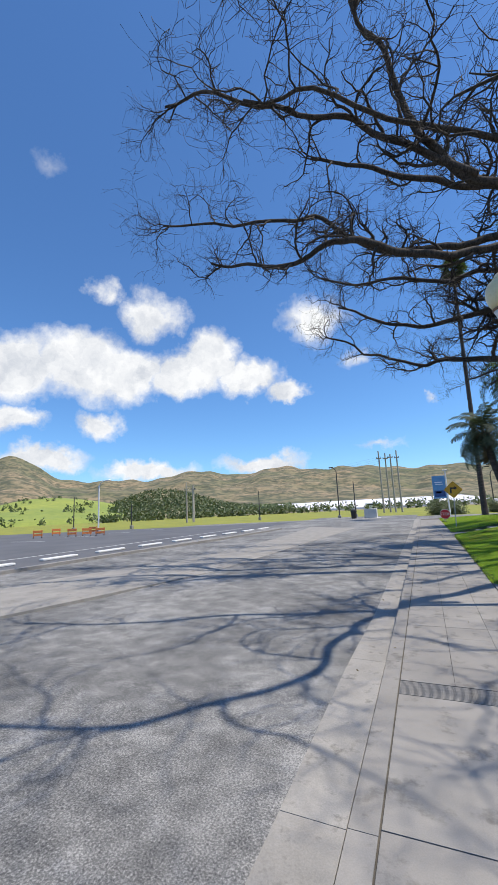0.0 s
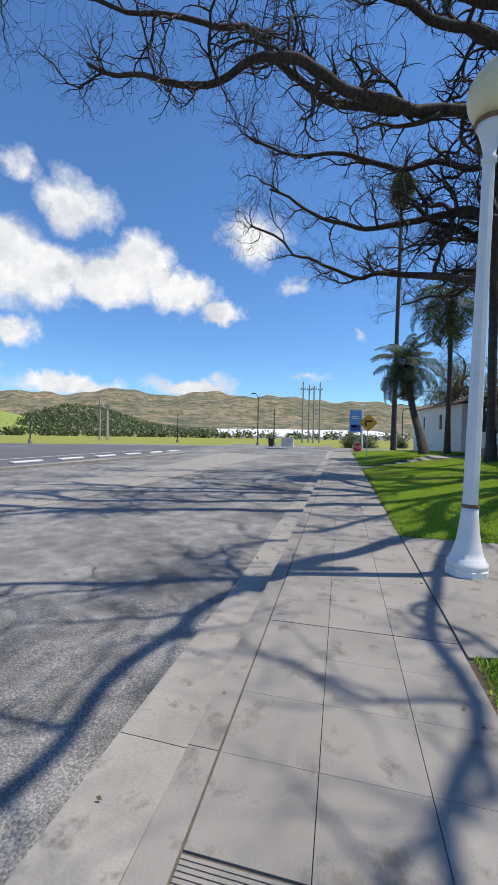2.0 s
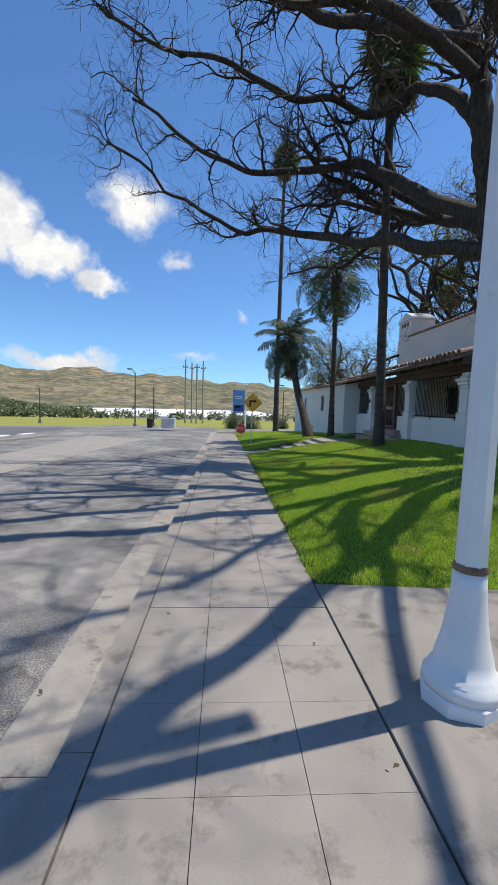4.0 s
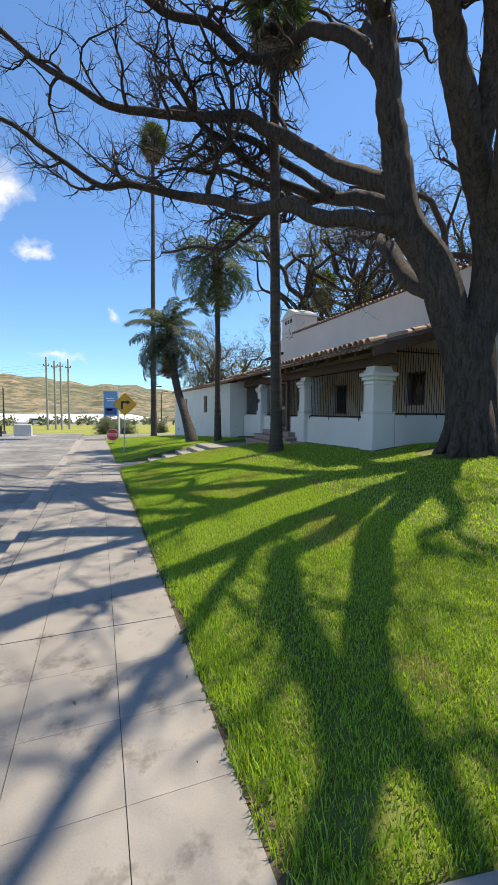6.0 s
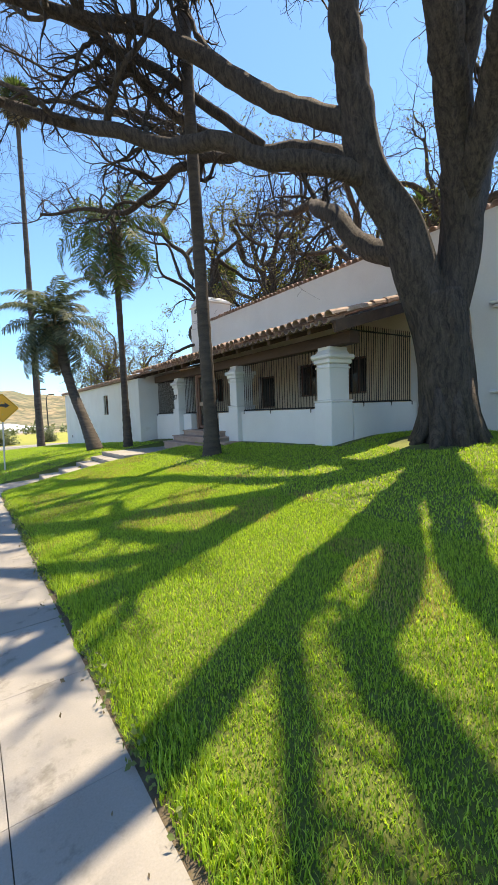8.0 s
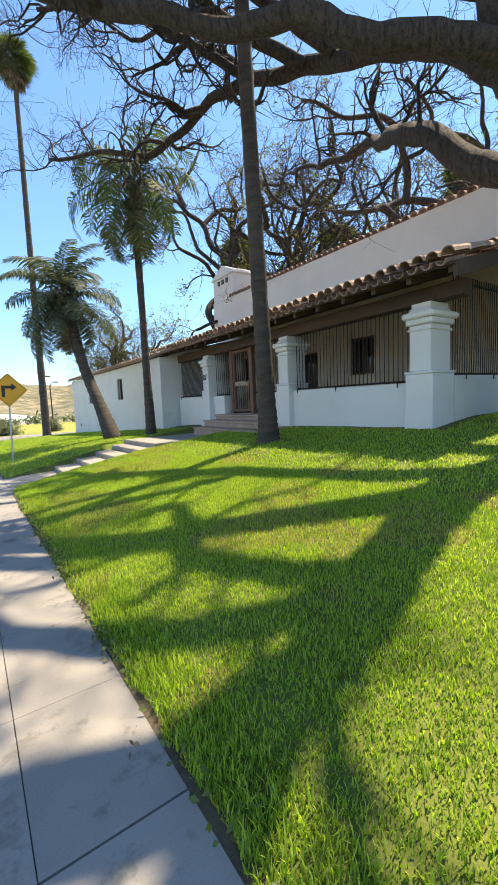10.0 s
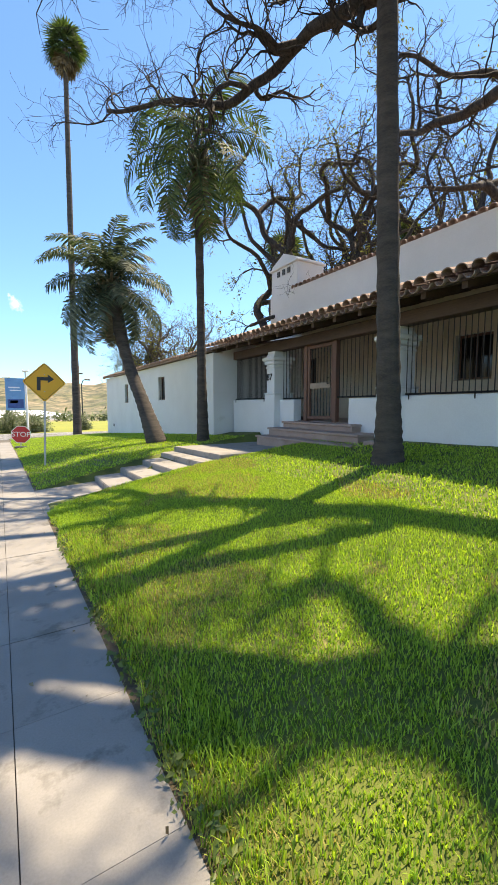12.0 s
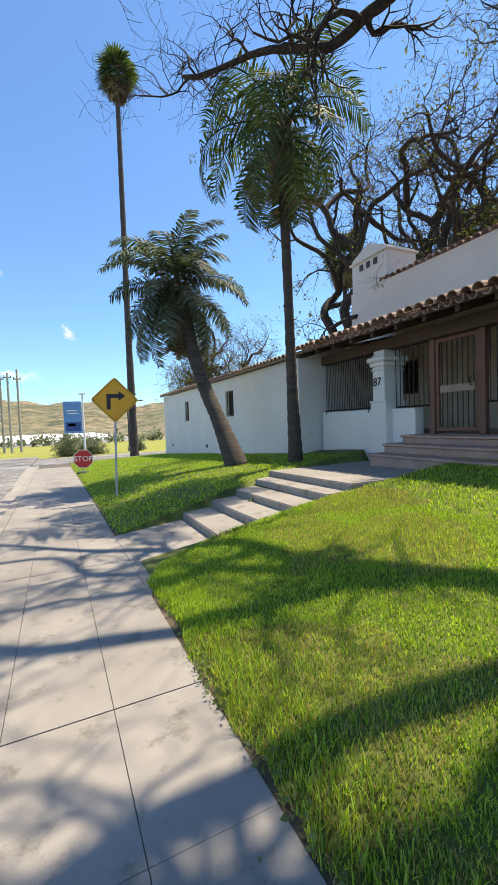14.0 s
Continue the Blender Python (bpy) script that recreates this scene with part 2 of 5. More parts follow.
LEAF_BUSH = leaf_mat("bush_leaf", (0.05, 0.075, 0.03), (0.16, 0.19, 0.085), 0.25)
GRASS = leaf_mat("grass_blade", (0.10, 0.20, 0.020), (0.46, 0.59, 0.09), 0.45, 0.5)
GRASS_DRY = leaf_mat("dry_grass_blade", (0.26, 0.21, 0.06), (0.52, 0.42, 0.17), 0.3, 0.6)
FIELD = mat("wild_mustard_field", (0.15, 0.18, 0.03), (0.31, 0.30, 0.035), 0.25, 4, 0.95, 0.0)
MEADOW = mat("green_meadow", (0.13, 0.20, 0.04), (0.30, 0.33, 0.06), 0.02, 0.3, 0.95, 0.0)
EARTH = mat("dry_field", (0.20, 0.17, 0.10), (0.30, 0.25, 0.15), 0.02, 0.4, 0.95, 0.0)
PLASTIC = mat("white_crop_cover", (0.62, 0.61, 0.63), (0.76, 0.74, 0.76), 0.05, 0.8, 0.6, 0.0)
HILL = hill_mat()
SIGN_YELLOW = mat("sign_yellow", (0.78, 0.36, 0.01), (0.84, 0.42, 0.015), 3, 30, 0.45, 0.0)
SIGN_BLACK = mat("sign_black", (0.012, 0.012, 0.012), (0.022, 0.021, 0.02), 10, 60, 0.5, 0.0)
SIGN_RED = mat("sign_red", (0.52, 0.018, 0.022), (0.62, 0.03, 0.035), 4, 40, 0.45, 0.0)
SIGN_WHITE = mat("sign_white", (0.74, 0.74, 0.74), (0.82, 0.82, 0.82), 4, 40, 0.5, 0.0)
SIGN_BACK = mat("galvanised_steel", (0.32, 0.33, 0.34), (0.48, 0.49, 0.50), 8, 60, 0.45, 0.1, metal=0.7)
BANNER_BLUE = mat("banner_blue", (0.10, 0.27, 0.50), (0.17, 0.38, 0.62), 1.5, 20, 0.7, 0.0)
BANNER_DARK = mat("banner_dark_blue", (0.02, 0.06, 0.20), (0.05, 0.11, 0.30), 4, 20, 0.7, 0.0)
POLE_WOOD = mat("utility_pole_wood", (0.28, 0.25, 0.22), (0.44, 0.40, 0.36), 1, 20, 0.85, 0.2, stretch=(1, 1, 0.1))
POLE_DARK = mat("dark_pole", (0.03, 0.03, 0.03), (0.06, 0.058, 0.055), 3, 30, 0.6, 0.0)
ORANGE = mat("orange_plastic", (0.60, 0.16, 0.04), (0.70, 0.22, 0.06), 3, 30, 0.5, 0.0)
ROAD_PAINT = mat("road_paint", (0.55, 0.55, 0.54), (0.72, 0.72, 0.70), 3, 50, 0.7, 0.1, spots=((0.33, 0.33, 0.33), 6.0, 0.62))
CANVAS = mat("planter_grey", (0.50, 0.49, 0.47), (0.62, 0.61, 0.59), 2, 40, 0.8, 0.1)


# ---- mesh helpers ----
def finish(bm, name, material, smooth=False):
    me = bpy.data.meshes.new(name)
    bmesh.ops.recalc_face_normals(bm, faces=bm.faces)
    bm.to_mesh(me)
    bm.free()
    if smooth:
        for f in me.polygons:
            f.use_smooth = True
    me.materials.append(material)
    return me


def part(name, bm, material, parent, label="", smooth=False):
    """Links a bmesh as one mesh object under a thing or a part."""
    ob = new(name, finish(bm, name, material, smooth))
    ob.parent = parent
    if label:
        tagged(ob, label)
    return ob


def piece(name, me, parent, m=None):
    ob = new(name, me)
    ob.parent = parent
    if m is not None:
        ob.matrix_local = m
    return ob


def thing(name, label, category, at=(0, 0, 0), group="", kind=""):
    ob = new(name)
    ob.location = at
    ob.empty_display_size = 0.1
    return tagged(ob, label, category, group, kind)


def setting(name, bm, material, label, category="", smooth=False):
    return tagged(new(name, finish(bm, name, material, smooth)), label, category, kind="structure")


def box(bm, a, b, bevel=0.0, seg=1):
    """A box between two corners, its edges bevelled."""
    made = bmesh.ops.create_cube(bm, size=1.0)
    vs = made["verts"]
    for v in vs:
        v.co = Vector(((a[0] + b[0]) / 2 + v.co.x * (b[0] - a[0]), (a[1] + b[1]) / 2 + v.co.y * (b[1] - a[1]), (a[2] + b[2]) / 2 + v.co.z * (b[2] - a[2])))
    if bevel:
        es = list({e for v in vs for e in v.link_edges})
        bmesh.ops.bevel(bm, geom=es, offset=bevel, segments=seg, affect="EDGES", profile=0.6)


def boxed(a, b, bevel=0.0, seg=1):
    bm = bmesh.new()
    box(bm, a, b, bevel, seg)
    return bm


def prism(bm, poly, z0, z1):
    """A flat polygon raised from z0 to z1; either may be a function of x and y."""
    low = z0 if callable(z0) else (lambda x, y: z0)
    high = z1 if callable(z1) else (lambda x, y: z1)
    bot = [bm.verts.new((x, y, low(x, y))) for x, y in poly]
    top = [bm.verts.new((x, y, high(x, y))) for x, y in poly]
    bm.faces.new(top)
    bm.faces.new(bot[::-1])
    n = len(poly)
    for i in range(n):
        bm.faces.new((bot[i], bot[(i + 1) % n], top[(i + 1) % n], top[i]))


def lathe(bm, rings, sides=16, at=(0, 0), cap=True):
    """A turned shape: rings of (radius, height)."""
    loops = []
    for r, z in rings:
        loops.append([bm.verts.new((at[0] + r * math.cos(2 * math.pi * i / sides), at[1] + r * math.sin(2 * math.pi * i / sides), z)) for i in range(sides)])
    for a, b in zip(loops, loops[1:]):
        for i in range(sides):
            bm.faces.new((a[i], a[(i + 1) % sides], b[(i + 1) % sides], b[i]))
    if cap:
        bm.faces.new(loops[0][::-1])
        bm.faces.new(loops[-1])


def rod(bm, p, q, r0, r1=None, sides=8):
    """A straight round bar from p to q."""
    p, q = Vector(p), Vector(q)
    r1 = r0 if r1 is None else r1
    turn = (q - p).to_track_quat("Z", "Y").to_matrix()
    a, b = [], []
    for i in range(sides):
        w = 2 * math.pi * i / sides
        o = turn @ Vector((math.cos(w), math.sin(w), 0))
        a.append(bm.verts.new(p + o * r0))
        b.append(bm.verts.new(q + o * r1))
    for i in range(sides):
        bm.faces.new((a[i], a[(i + 1) % sides], b[(i + 1) % sides], b[i]))
    bm.faces.new(a[::-1])
    bm.faces.new(b)


class Tubes:
    """Collects many bent, tapering tubes for one mesh."""

    def __init__(self):
        self.v, self.f = [], []

    def add(self, pts, radii, sides, ridge=0.0, seed=0):
        base = len(self.v)
        d0 = (pts[1] - pts[0]).normalized()
        side = d0.orthogonal().normalized()
        for k, (p, r) in enumerate(zip(pts, radii)):
            d = (pts[min(k + 1, len(pts) - 1)] - pts[max(k - 1, 0)])
            d = d.normalized() if d.length > 1e-6 else d0
            side = (side - d * side.dot(d))
            side = side.normalized() if side.length > 1e-5 else d.orthogonal().normalized()
            up = d.cross(side)
            for i in range(sides):
                w = 2 * math.pi * i / sides
                q = r
                if ridge:
                    q = r * (1 + ridge * 1.6 * noise.noise(Vector((math.cos(w) * 2.6, math.sin(w) * 2.6, k * 0.05 + seed * 7.0))) + ridge * 0.8 * noise.noise(Vector((math.cos(w) * 8, math.sin(w) * 8, k * 0.09 + seed))))
                self.v.append(p + (side * math.cos(w) + up * math.sin(w)) * q)
        n = len(pts)
        for k in range(n - 1):
            for i in range(sides):
                a, b = base + k * sides + i, base + k * sides + (i + 1) % sides
                self.f.append((a, b, b + sides, a + sides))
        self.f.append(tuple(base + i for i in range(sides))[::-1])
        self.f.append(tuple(base + (n - 1) * sides + i for i in range(sides)))

    def mesh(self, name, material, smooth=True):
        me = bpy.data.meshes.new(name)
        me.from_pydata([tuple(v) for v in self.v], [], self.f)
        if smooth:
            me.polygons.foreach_set("use_smooth", [True] * len(me.polygons))
        me.materials.append(material)
        return me


def spline(points, per=6):
    """Catmull-Rom through (x, y, z, r) points."""
    P = [Vector(p[:3]) for p in points]
    R = [p[3] for p in points]
    P = [P[0] * 2 - P[1]] + P + [P[-1] * 2 - P[-2]]
    out, rad = [], []
    for i in range(1, len(P) - 2):
        for s in range(per):
            t = s / per
            a, b, c, d = P[i - 1], P[i], P[i + 1], P[i + 2]
            out.append(0.5 * ((2 * b) + (c - a) * t + (2 * a - 5 * b + 4 * c - d) * t * t + (3 * b - a - 3 * c + d) * t ** 3))
            rad.append(R[i - 1] * (1 - t) + R[i] * t)
    out.append(P[-2])
    rad.append(R[-1])
    return out, rad


# ---- ground, road, pavement ----
def lawn_edge(y):
    """Where the pavement ends and the lawn begins."""
    return 2.31 - 0.0045 * (y - 5) - 0.00022 * (y - 5) ** 2


def kerb_line(y):
    """The joint between kerb and pavement."""
    return 0.90 - 0.0165 * (y - 5)


def ease(a, b, v):
    t = min(1.0, max(0.0, (v - a) / (b - a)))
    return t * t * (3 - 2 * t)


def lawn_height(x, y):
    """The bank rises from the pavement to the house and sinks towards both ends."""
    d = max(0.0, x - lawn_edge(y))
    z = np.interp(d, [0, 0.35, 1.6, 3.0, 5.3, 7.0, 12], [0.0, 0.05, 0.24, 0.47, 0.74, 0.97, 1.02])
    f = np.interp(y, [3, 7, 10.2, 13, 16, 26, 30, 43, 52], [0.1, 0.14, 0.2, 0.75, 1.0, 1.0, 0.86, 0.3, 0.05])
    return float(z * f)


def gutter_z(y):
    return -0.012 - 0.11 * ease(5.2, 8.5, y) + 0.11 * ease(34, 39, y)


def plane(name, poly, z, material, label, category=""):
    bm = bmesh.new()
    prism(bm, poly, z - 0.05, z)
    return setting(name, bm, material, label, category)


bm = bmesh.new()
prism(bm, [(-3000, -3000), (3000, -3000), (3000, 3000), (-3000, 3000)], -0.6, -0.30)
setting("ground", bm, EARTH, "dry open ground reaching the horizon", "ground")
bm = bmesh.new()
rows = [y for y in range(-40, 64, 4)]
for a, b in zip(rows, rows[1:]):
    za, zb = gutter_z(a) - 0.004, gutter_z(b) - 0.004
    xa, xb = kerb_line(a) - 0.50, kerb_line(b) - 0.50
    for u0, u1 in ((0, 6), (6, 13.2)):
        crown0, crown1 = 0.03 * min(u0, 6) / 6, 0.03 * min(u1, 6) / 6
        vs = [bm.verts.new(c) for c in ((xa - u1, a, za + crown1), (xa - u0, a, za + crown0), (xb - u0, b, zb + crown0), (xb - u1, b, zb + crown1))]
        bm.faces.new(vs)
bmesh.ops.remove_doubles(bm, verts=bm.verts, dist=0.001)
ext = bmesh.ops.extrude_face_region(bm, geom=list(bm.faces))
bmesh.ops.translate(bm, vec=(0, 0, -0.06), verts=[v for v in ext["geom"] if isinstance(v, bmesh.types.BMVert)])
setting("road", bm, ASPHALT, "worn pale grey asphalt street crossed by tree shadows", "road")
plane("parking_lot", [(-70, -40), (-11.9, -40), (-12.3, 10), (-10.6, 34), (-9.4, 45), (-14, 52), (-70, 34)], -0.115, LOT, "dark asphalt car park beside the street", "road")
plane("cross_street", [(-30, 45), (-10, 43), (60, 46), (60, 57.5), (-10, 57.5), (-30, 52)], -0.118, ASPHALT, "side street across the end of the road", "road")
plane("mustard_field", [(-220, 20), (-40, 29), (-29, 48), (-15, 57), (80, 58), (240, 70), (240, 150), (-220, 150)], -0.16, FIELD, "bright yellow-green field of wild mustard", "field")
bm = bmesh.new()
prism(bm, [(-112, 196), (0, 196), (30, 215), (20, 300), (-60, 305), (-150, 285)], -1, lambda x, y: 0.5 + 0.045 * (y - 196))
setting("crop_cover", bm, PLASTIC, "white plastic covers on a farm field", "field")

# pale concrete strip that crosses the street surface
bm = bmesh.new()
prism(bm, [(-8.4, 2), (-6.0, 5.5), (-4.8, 12), (-4.5, 23), (-4.1, 34), (-8.6, 36), (-7.4, 24), (-7.4, 14), (-10.2, 5)], -0.12, lambda x, y: gutter_z(y) + 0.031)
setting("concrete_strip", bm, GUTTER, "pale worn concrete strip in the street", "road")

# kerb between street and car park, painted bumpers behind it
bm = bmesh.new()
for a, b in zip([(-12.3, -10), (-12.25, 10), (-11.9, 16), (-10.9, 24)], [(-12.25, 10), (-11.9, 16), (-10.9, 24), (-10.5, 34)]):
    prism(bm, [(a[0] - 0.32, a[1]), (a[0], a[1]), (b[0], b[1] - 0.01), (b[0] - 0.32, b[1] - 0.01)], -0.12, 0.02)
setting("car_park_kerb", bm, CONCRETE, "pale concrete kerb along the car park", "kerb")
bumper_mesh = None
for k in range(11):
    y = 5.6 + 3.05 * k
    x = -15.2 + 0.0075 * (y - 5) * 10 * 0.9
    if bumper_mesh is None:
        bm = boxed((-0.16, -0.92, 0), (0.16, 0.92, 0.11), 0.03)
        bumper_mesh = finish(bm, "parking_bumper", ROAD_PAINT)
    ob = new("parking_bumper", bumper_mesh)
    ob.matrix_world = pose(x, y, -0.115, 0, 0, -3)
    tagged(ob, "white painted concrete parking bumper on dark asphalt", "parking bumper", "bumpers along the car park")
bm = bmesh.new()
for k in range(7):
    y = 3 + 5.5 * k
    prism(bm, [(-33, y + 6.0), (-33, y + 6.12), (-29, y + 6.22), (-29, y + 6.1)], -0.117, -0.111)
prism(bm, [(-18.4, -10), (-18.28, -10), (-16.2, 38), (-16.32, 38)], -0.117, -0.111)
setting("parking_lines", bm, ROAD_PAINT, "faded white painted parking lines", "road marking")

# gutter and kerb, cast in lengths
for name, kind in (("gutter", 0), ("kerb", 1)):
    holder = thing(name, ("worn concrete gutter along the street" if kind == 0 else "concrete kerb along the pavement"), name, kind="structure")
    y = -7.89
    k = 0
    while y < 44:
        step = (3.05, 2.44, 2.75)[k % 3]
        b = y + step - 0.005
        bm = bmesh.new()
        n = 4
        for i in range(n):
            ya, yb = y + (b - y) * i / n, y + (b - y) * (i + 1) / n
            if kind == 0:
                poly = [(kerb_line(ya) - 0.54, ya), (kerb_line(ya) - 0.168, ya), (kerb_line(yb) - 0.168, yb), (kerb_line(yb) - 0.54, yb)]
                prism(bm, poly, -0.25, lambda x, q: gutter_z(q) + 0.008 * (x < kerb_line(q) - 0.35))
            else:
                poly = [(kerb_line(ya) - 0.16, ya), (kerb_line(ya) - 0.005, ya), (kerb_line(yb) - 0.005, yb), (kerb_line(yb) - 0.16, yb)]
                prism(bm, poly, -0.25, -0.002)
        bmesh.ops.remove_doubles(bm, verts=bm.verts, dist=0.0015)
        part(name + "_length", bm, GUTTER if kind == 0 else CONCRETE, holder)
        y += step
        k += 1

# bed under the slabs, seen in the joints
bm = bmesh.new()
ys = [-9 + 3 * i for i in range(19)]
for a, b in zip(ys, ys[1:]):
    prism(bm, [(kerb_line(a) - 0.1, a), (lawn_edge(a) + 0.07, a), (lawn_edge(b) + 0.07, b), (kerb_line(b) - 0.1, b)], -0.3, -0.011)
setting("pavement_bed", bm, JOINT, "dark dirt in the pavement joints", "pavement")

# ---- house ----
street_objects = set(scene.objects)
XF, XW = 7.62, 10.66          # front of the porch piers, face of the main wall
Y0, Y1 = 17.66, 28.3          # ends of the porch
PORCH_FLOOR = 1.12
RAIL = 1.84                  # top of the low walls
EAVE_X, EAVE_Z = 7.0, 3.37
WING_END = 44.6
P2 = 25.83                   # pier by the gate


def wall_top(y):
    """The parapet rises a little towards the chimney."""
    return 5.80 + 0.011 * (y - 17)


def wall_with_openings(bm, x0, x1, ya, yb, z0, z1, openings):
    """A wall along y, from x0 to x1 thick, with openings (ya, yb, za, zb) cut through."""
    cuts = sorted(openings)
    y = ya
    for oa, ob, za, zb in cuts:
        if oa > y:
            box(bm, (x0, y, z0), (x1, oa, z1))
        box(bm, (x0, oa, z0), (x1, ob, za))
        box(bm, (x0, oa, zb), (x1, ob, z1))
        y = ob
    box(bm, (x0, y, z0), (x1, yb, z1))


house_windows = [(14.25, 15.61, 2.1, 3.33), (19.33, 20.15, 2.10, 3.18), (21.38, 22.28, 2.12, 3.2), (23.65, 24.65, 1.79, 3.0), (27.45, 28.2, 2.18, 3.22)]
bm = bmesh.new()
wall_with_openings(bm, XW, XW + 0.4, 2.0, 30.4, 0.0, 6.05, house_windows + [(9.0, 10.2, 2.1, 3.35)])
for v in bm.verts:
    if v.co.z > 6:
        v.co.z = wall_top(v.co.y)
setting("wall_main", bm, STUCCO, "tall white stucco wall of the old house", "wall")
bm = bmesh.new()
cuts = [Y0 + 0.25] + [y for w in house_windows[1:] for y in w[:2]] + [28.29]
for a, b in zip(cuts[::2], cuts[1::2]):
    box(bm, (XW - 0.012, a, 0.9), (XW - 0.002, b, 4.2))
for a, b, za, zb in house_windows[1:]:
    box(bm, (XW - 0.012, a, 0.9), (XW - 0.002, b, za))
    box(bm, (XW - 0.012, a, zb), (XW - 0.002, b, 4.2))
setting("wall_porch", bm, STUCCO_TAN, "tan plastered back wall of the porch", "wall")
bm = bmesh.new()
box(bm, (XW + 0.4, 2.0, 0), (XW + 9, 2.4, 6.0))
box(bm, (XW + 0.4, 30.0, 0), (XW + 9, 30.4, 6.0))
box(bm, (XW + 8.6, 2.4, 0), (XW + 9, 30.0, 6.0))
setting("wall_rear", bm, STUCCO, "white stucco rear walls of the house", "wall")
bm = bmesh.new()
box(bm, (XW + 0.41, 2.4, 4.6), (XW + 8.6, 30.0, 4.9))
setting("roof_flat", bm, TILE_REST, "flat roof behind the parapet", "roof")

# parapet end block with its small gabled cap
tower = thing("chimney", "square white stucco chimney block with gabled cap", "chimney", (XW, 29.5, 5.98))
part("shaft", boxed((0.02, -0.86, -0.6), (1.3, 0.86, 0.92), 0.02), STUCCO, tower)
part("cornice", boxed((-0.05, -0.93, 0.92), (1.37, 0.93, 1.0), 0.02), STUCCO, tower)
bm = bmesh.new()
profile = [(-0.80, 1.0), (0.80, 1.0), (0.80, 1.08), (0.0, 1.42), (-0.80, 1.08)]
front = [bm.verts.new((-0.0, y, z)) for y, z in profile]
back = [bm.verts.new((1.32, y, z)) for y, z in profile]
bm.faces.new(front)
bm.faces.new(back[::-1])
for k in range(5):
    bm.faces.new((front[k], front[(k + 1) % 5], back[(k + 1) % 5], back[k]))
part("cap", bm, STUCCO, tower)
for k in range(3):
    part("vent", boxed((-0.012, -0.42 + 0.34 * k, 0.62), (0.03, -0.26 + 0.34 * k, 0.82)), SIGN_BLACK, tower)


def window(name, y0, y1, z0, z1, x, depth, bars, label):
    """A framed window set in a wall that faces the street, with upright iron bars."""
    w = thing(name, label, "window", (x, (y0 + y1) / 2, z0), kind="structure")
    h, q = z1 - z0, (y1 - y0) / 2
    bm = bmesh.new()
    for a, b in (((depth - 0.06, -q, 0), (depth, -q + 0.06, h)), ((depth - 0.06, q - 0.06, 0), (depth, q, h)), ((depth - 0.06, -q + 0.06, 0), (depth, q - 0.06, 0.06)), ((depth - 0.06, -q + 0.06, h - 0.06), (depth, q - 0.06, h))):
        box(bm, a, b, 0.004)
    part("window_frame", bm, DOOR_WOOD, w)
    part("pane", boxed((depth - 0.03, -q + 0.06, 0.06), (depth - 0.02, q - 0.06, h - 0.06)), GLASS_DARK, w)
    part("mullion", boxed((depth - 0.05, -0.02, 0.06), (depth - 0.031, 0.02, h - 0.06)), DOOR_WOOD, w)
    part("window_sill", boxed((-0.02, -q, -0.01), (depth - 0.06, q, 0.012), 0.003), PLANK, w)
    for i in range(bars):
        bm = bmesh.new()
        y = -q + (i + 0.5) * 2 * q / bars
        rod(bm, (0.03, y, 0.0), (0.03, y, h), 0.011, sides=6)
        part("bar", bm, IRON, w)
    return w


for i, (a, b, za, zb) in enumerate(house_windows):
    window("window_%d" % (i + 1), a, b, za, zb, XW, 0.2, 0 if i == 0 else 5, "dark barred window in the tan porch wall" if i else "dark window with white surround in stucco wall")
trim = thing("window_surround", "white moulded stucco surround of a window", "trim", (XW, 14.85, 2.1), kind="structure")
part("jamb", boxed((-0.05, 0.66, -0.05), (-0.003, 0.86, 1.4), 0.01), STUCCO, trim)
part("jamb", boxed((-0.05, -0.86, -0.05), (-0.003, -0.61, 1.4), 0.01), STUCCO, trim)
part("lintel", boxed((-0.05, -0.86, 1.4), (-0.003, 0.86, 1.55), 0.01), STUCCO, trim)
part("cornice", boxed((-0.16, -1.1, 1.68), (-0.003, 1.1, 1.76), 0.02), STUCCO, trim)
part("cornice", boxed((-0.11, -1.05, 1.60), (-0.003, 1.05, 1.675), 0.02), STUCCO, trim)
part("sill", boxed((-0.14, -1.08, -0.2), (-0.003, 1.08, -0.12), 0.02), STUCCO, trim)

# wing
bm = bmesh.new()
wing_windows = [(33.04, 33.85, 2.06, 3.06), (39.07, 39.78, 1.96, 2.99)]
wall_with_openings(bm, XF, XF + 0.35, Y1, WING_END, -0.2, 3.55, wing_windows)
box(bm, (XF + 0.35, WING_END - 0.35, -0.2), (XF + 7, WING_END, 3.55))
box(bm, (XF + 0.35, Y1, 0.4), (XW - 0.002, Y1 + 0.35, 3.9))
setting("wall_wing", bm, STUCCO, "white stucco wall of the low wing", "wall")
for i, (a, b, za, zb) in enumerate(wing_windows):
    window("window_%d" % (7 + i), a, b, za, zb, XF, 0.2, 3, "small dark barred window in the wing wall")
bm = bmesh.new()
prism(bm, [(XF - 0.18, Y1 + 0.1), (XF + 7, Y1 + 0.1), (XF + 7, WING_END + 0.2), (XF - 0.18, WING_END + 0.2)], lambda x, y: 3.56 + 0.2 * (x - XF + 0.18), lambda x, y: 3.62 + 0.2 * (x - XF + 0.18))
setting("roof_wing", bm, TILE_REST, "low pitched clay tile roof of the wing", "roof")
for k, (y, z) in enumerate([(42.7, 0.55), (36.4, 0.75)]):
    v = thing("wall_vent", "small dark vent at the foot of the wall", "vent", (XF, y, z))
    part("grating", boxed((-0.015, -0.12, -0.08), (0.002, 0.12, 0.08), 0.004), SIGN_BLACK, v)

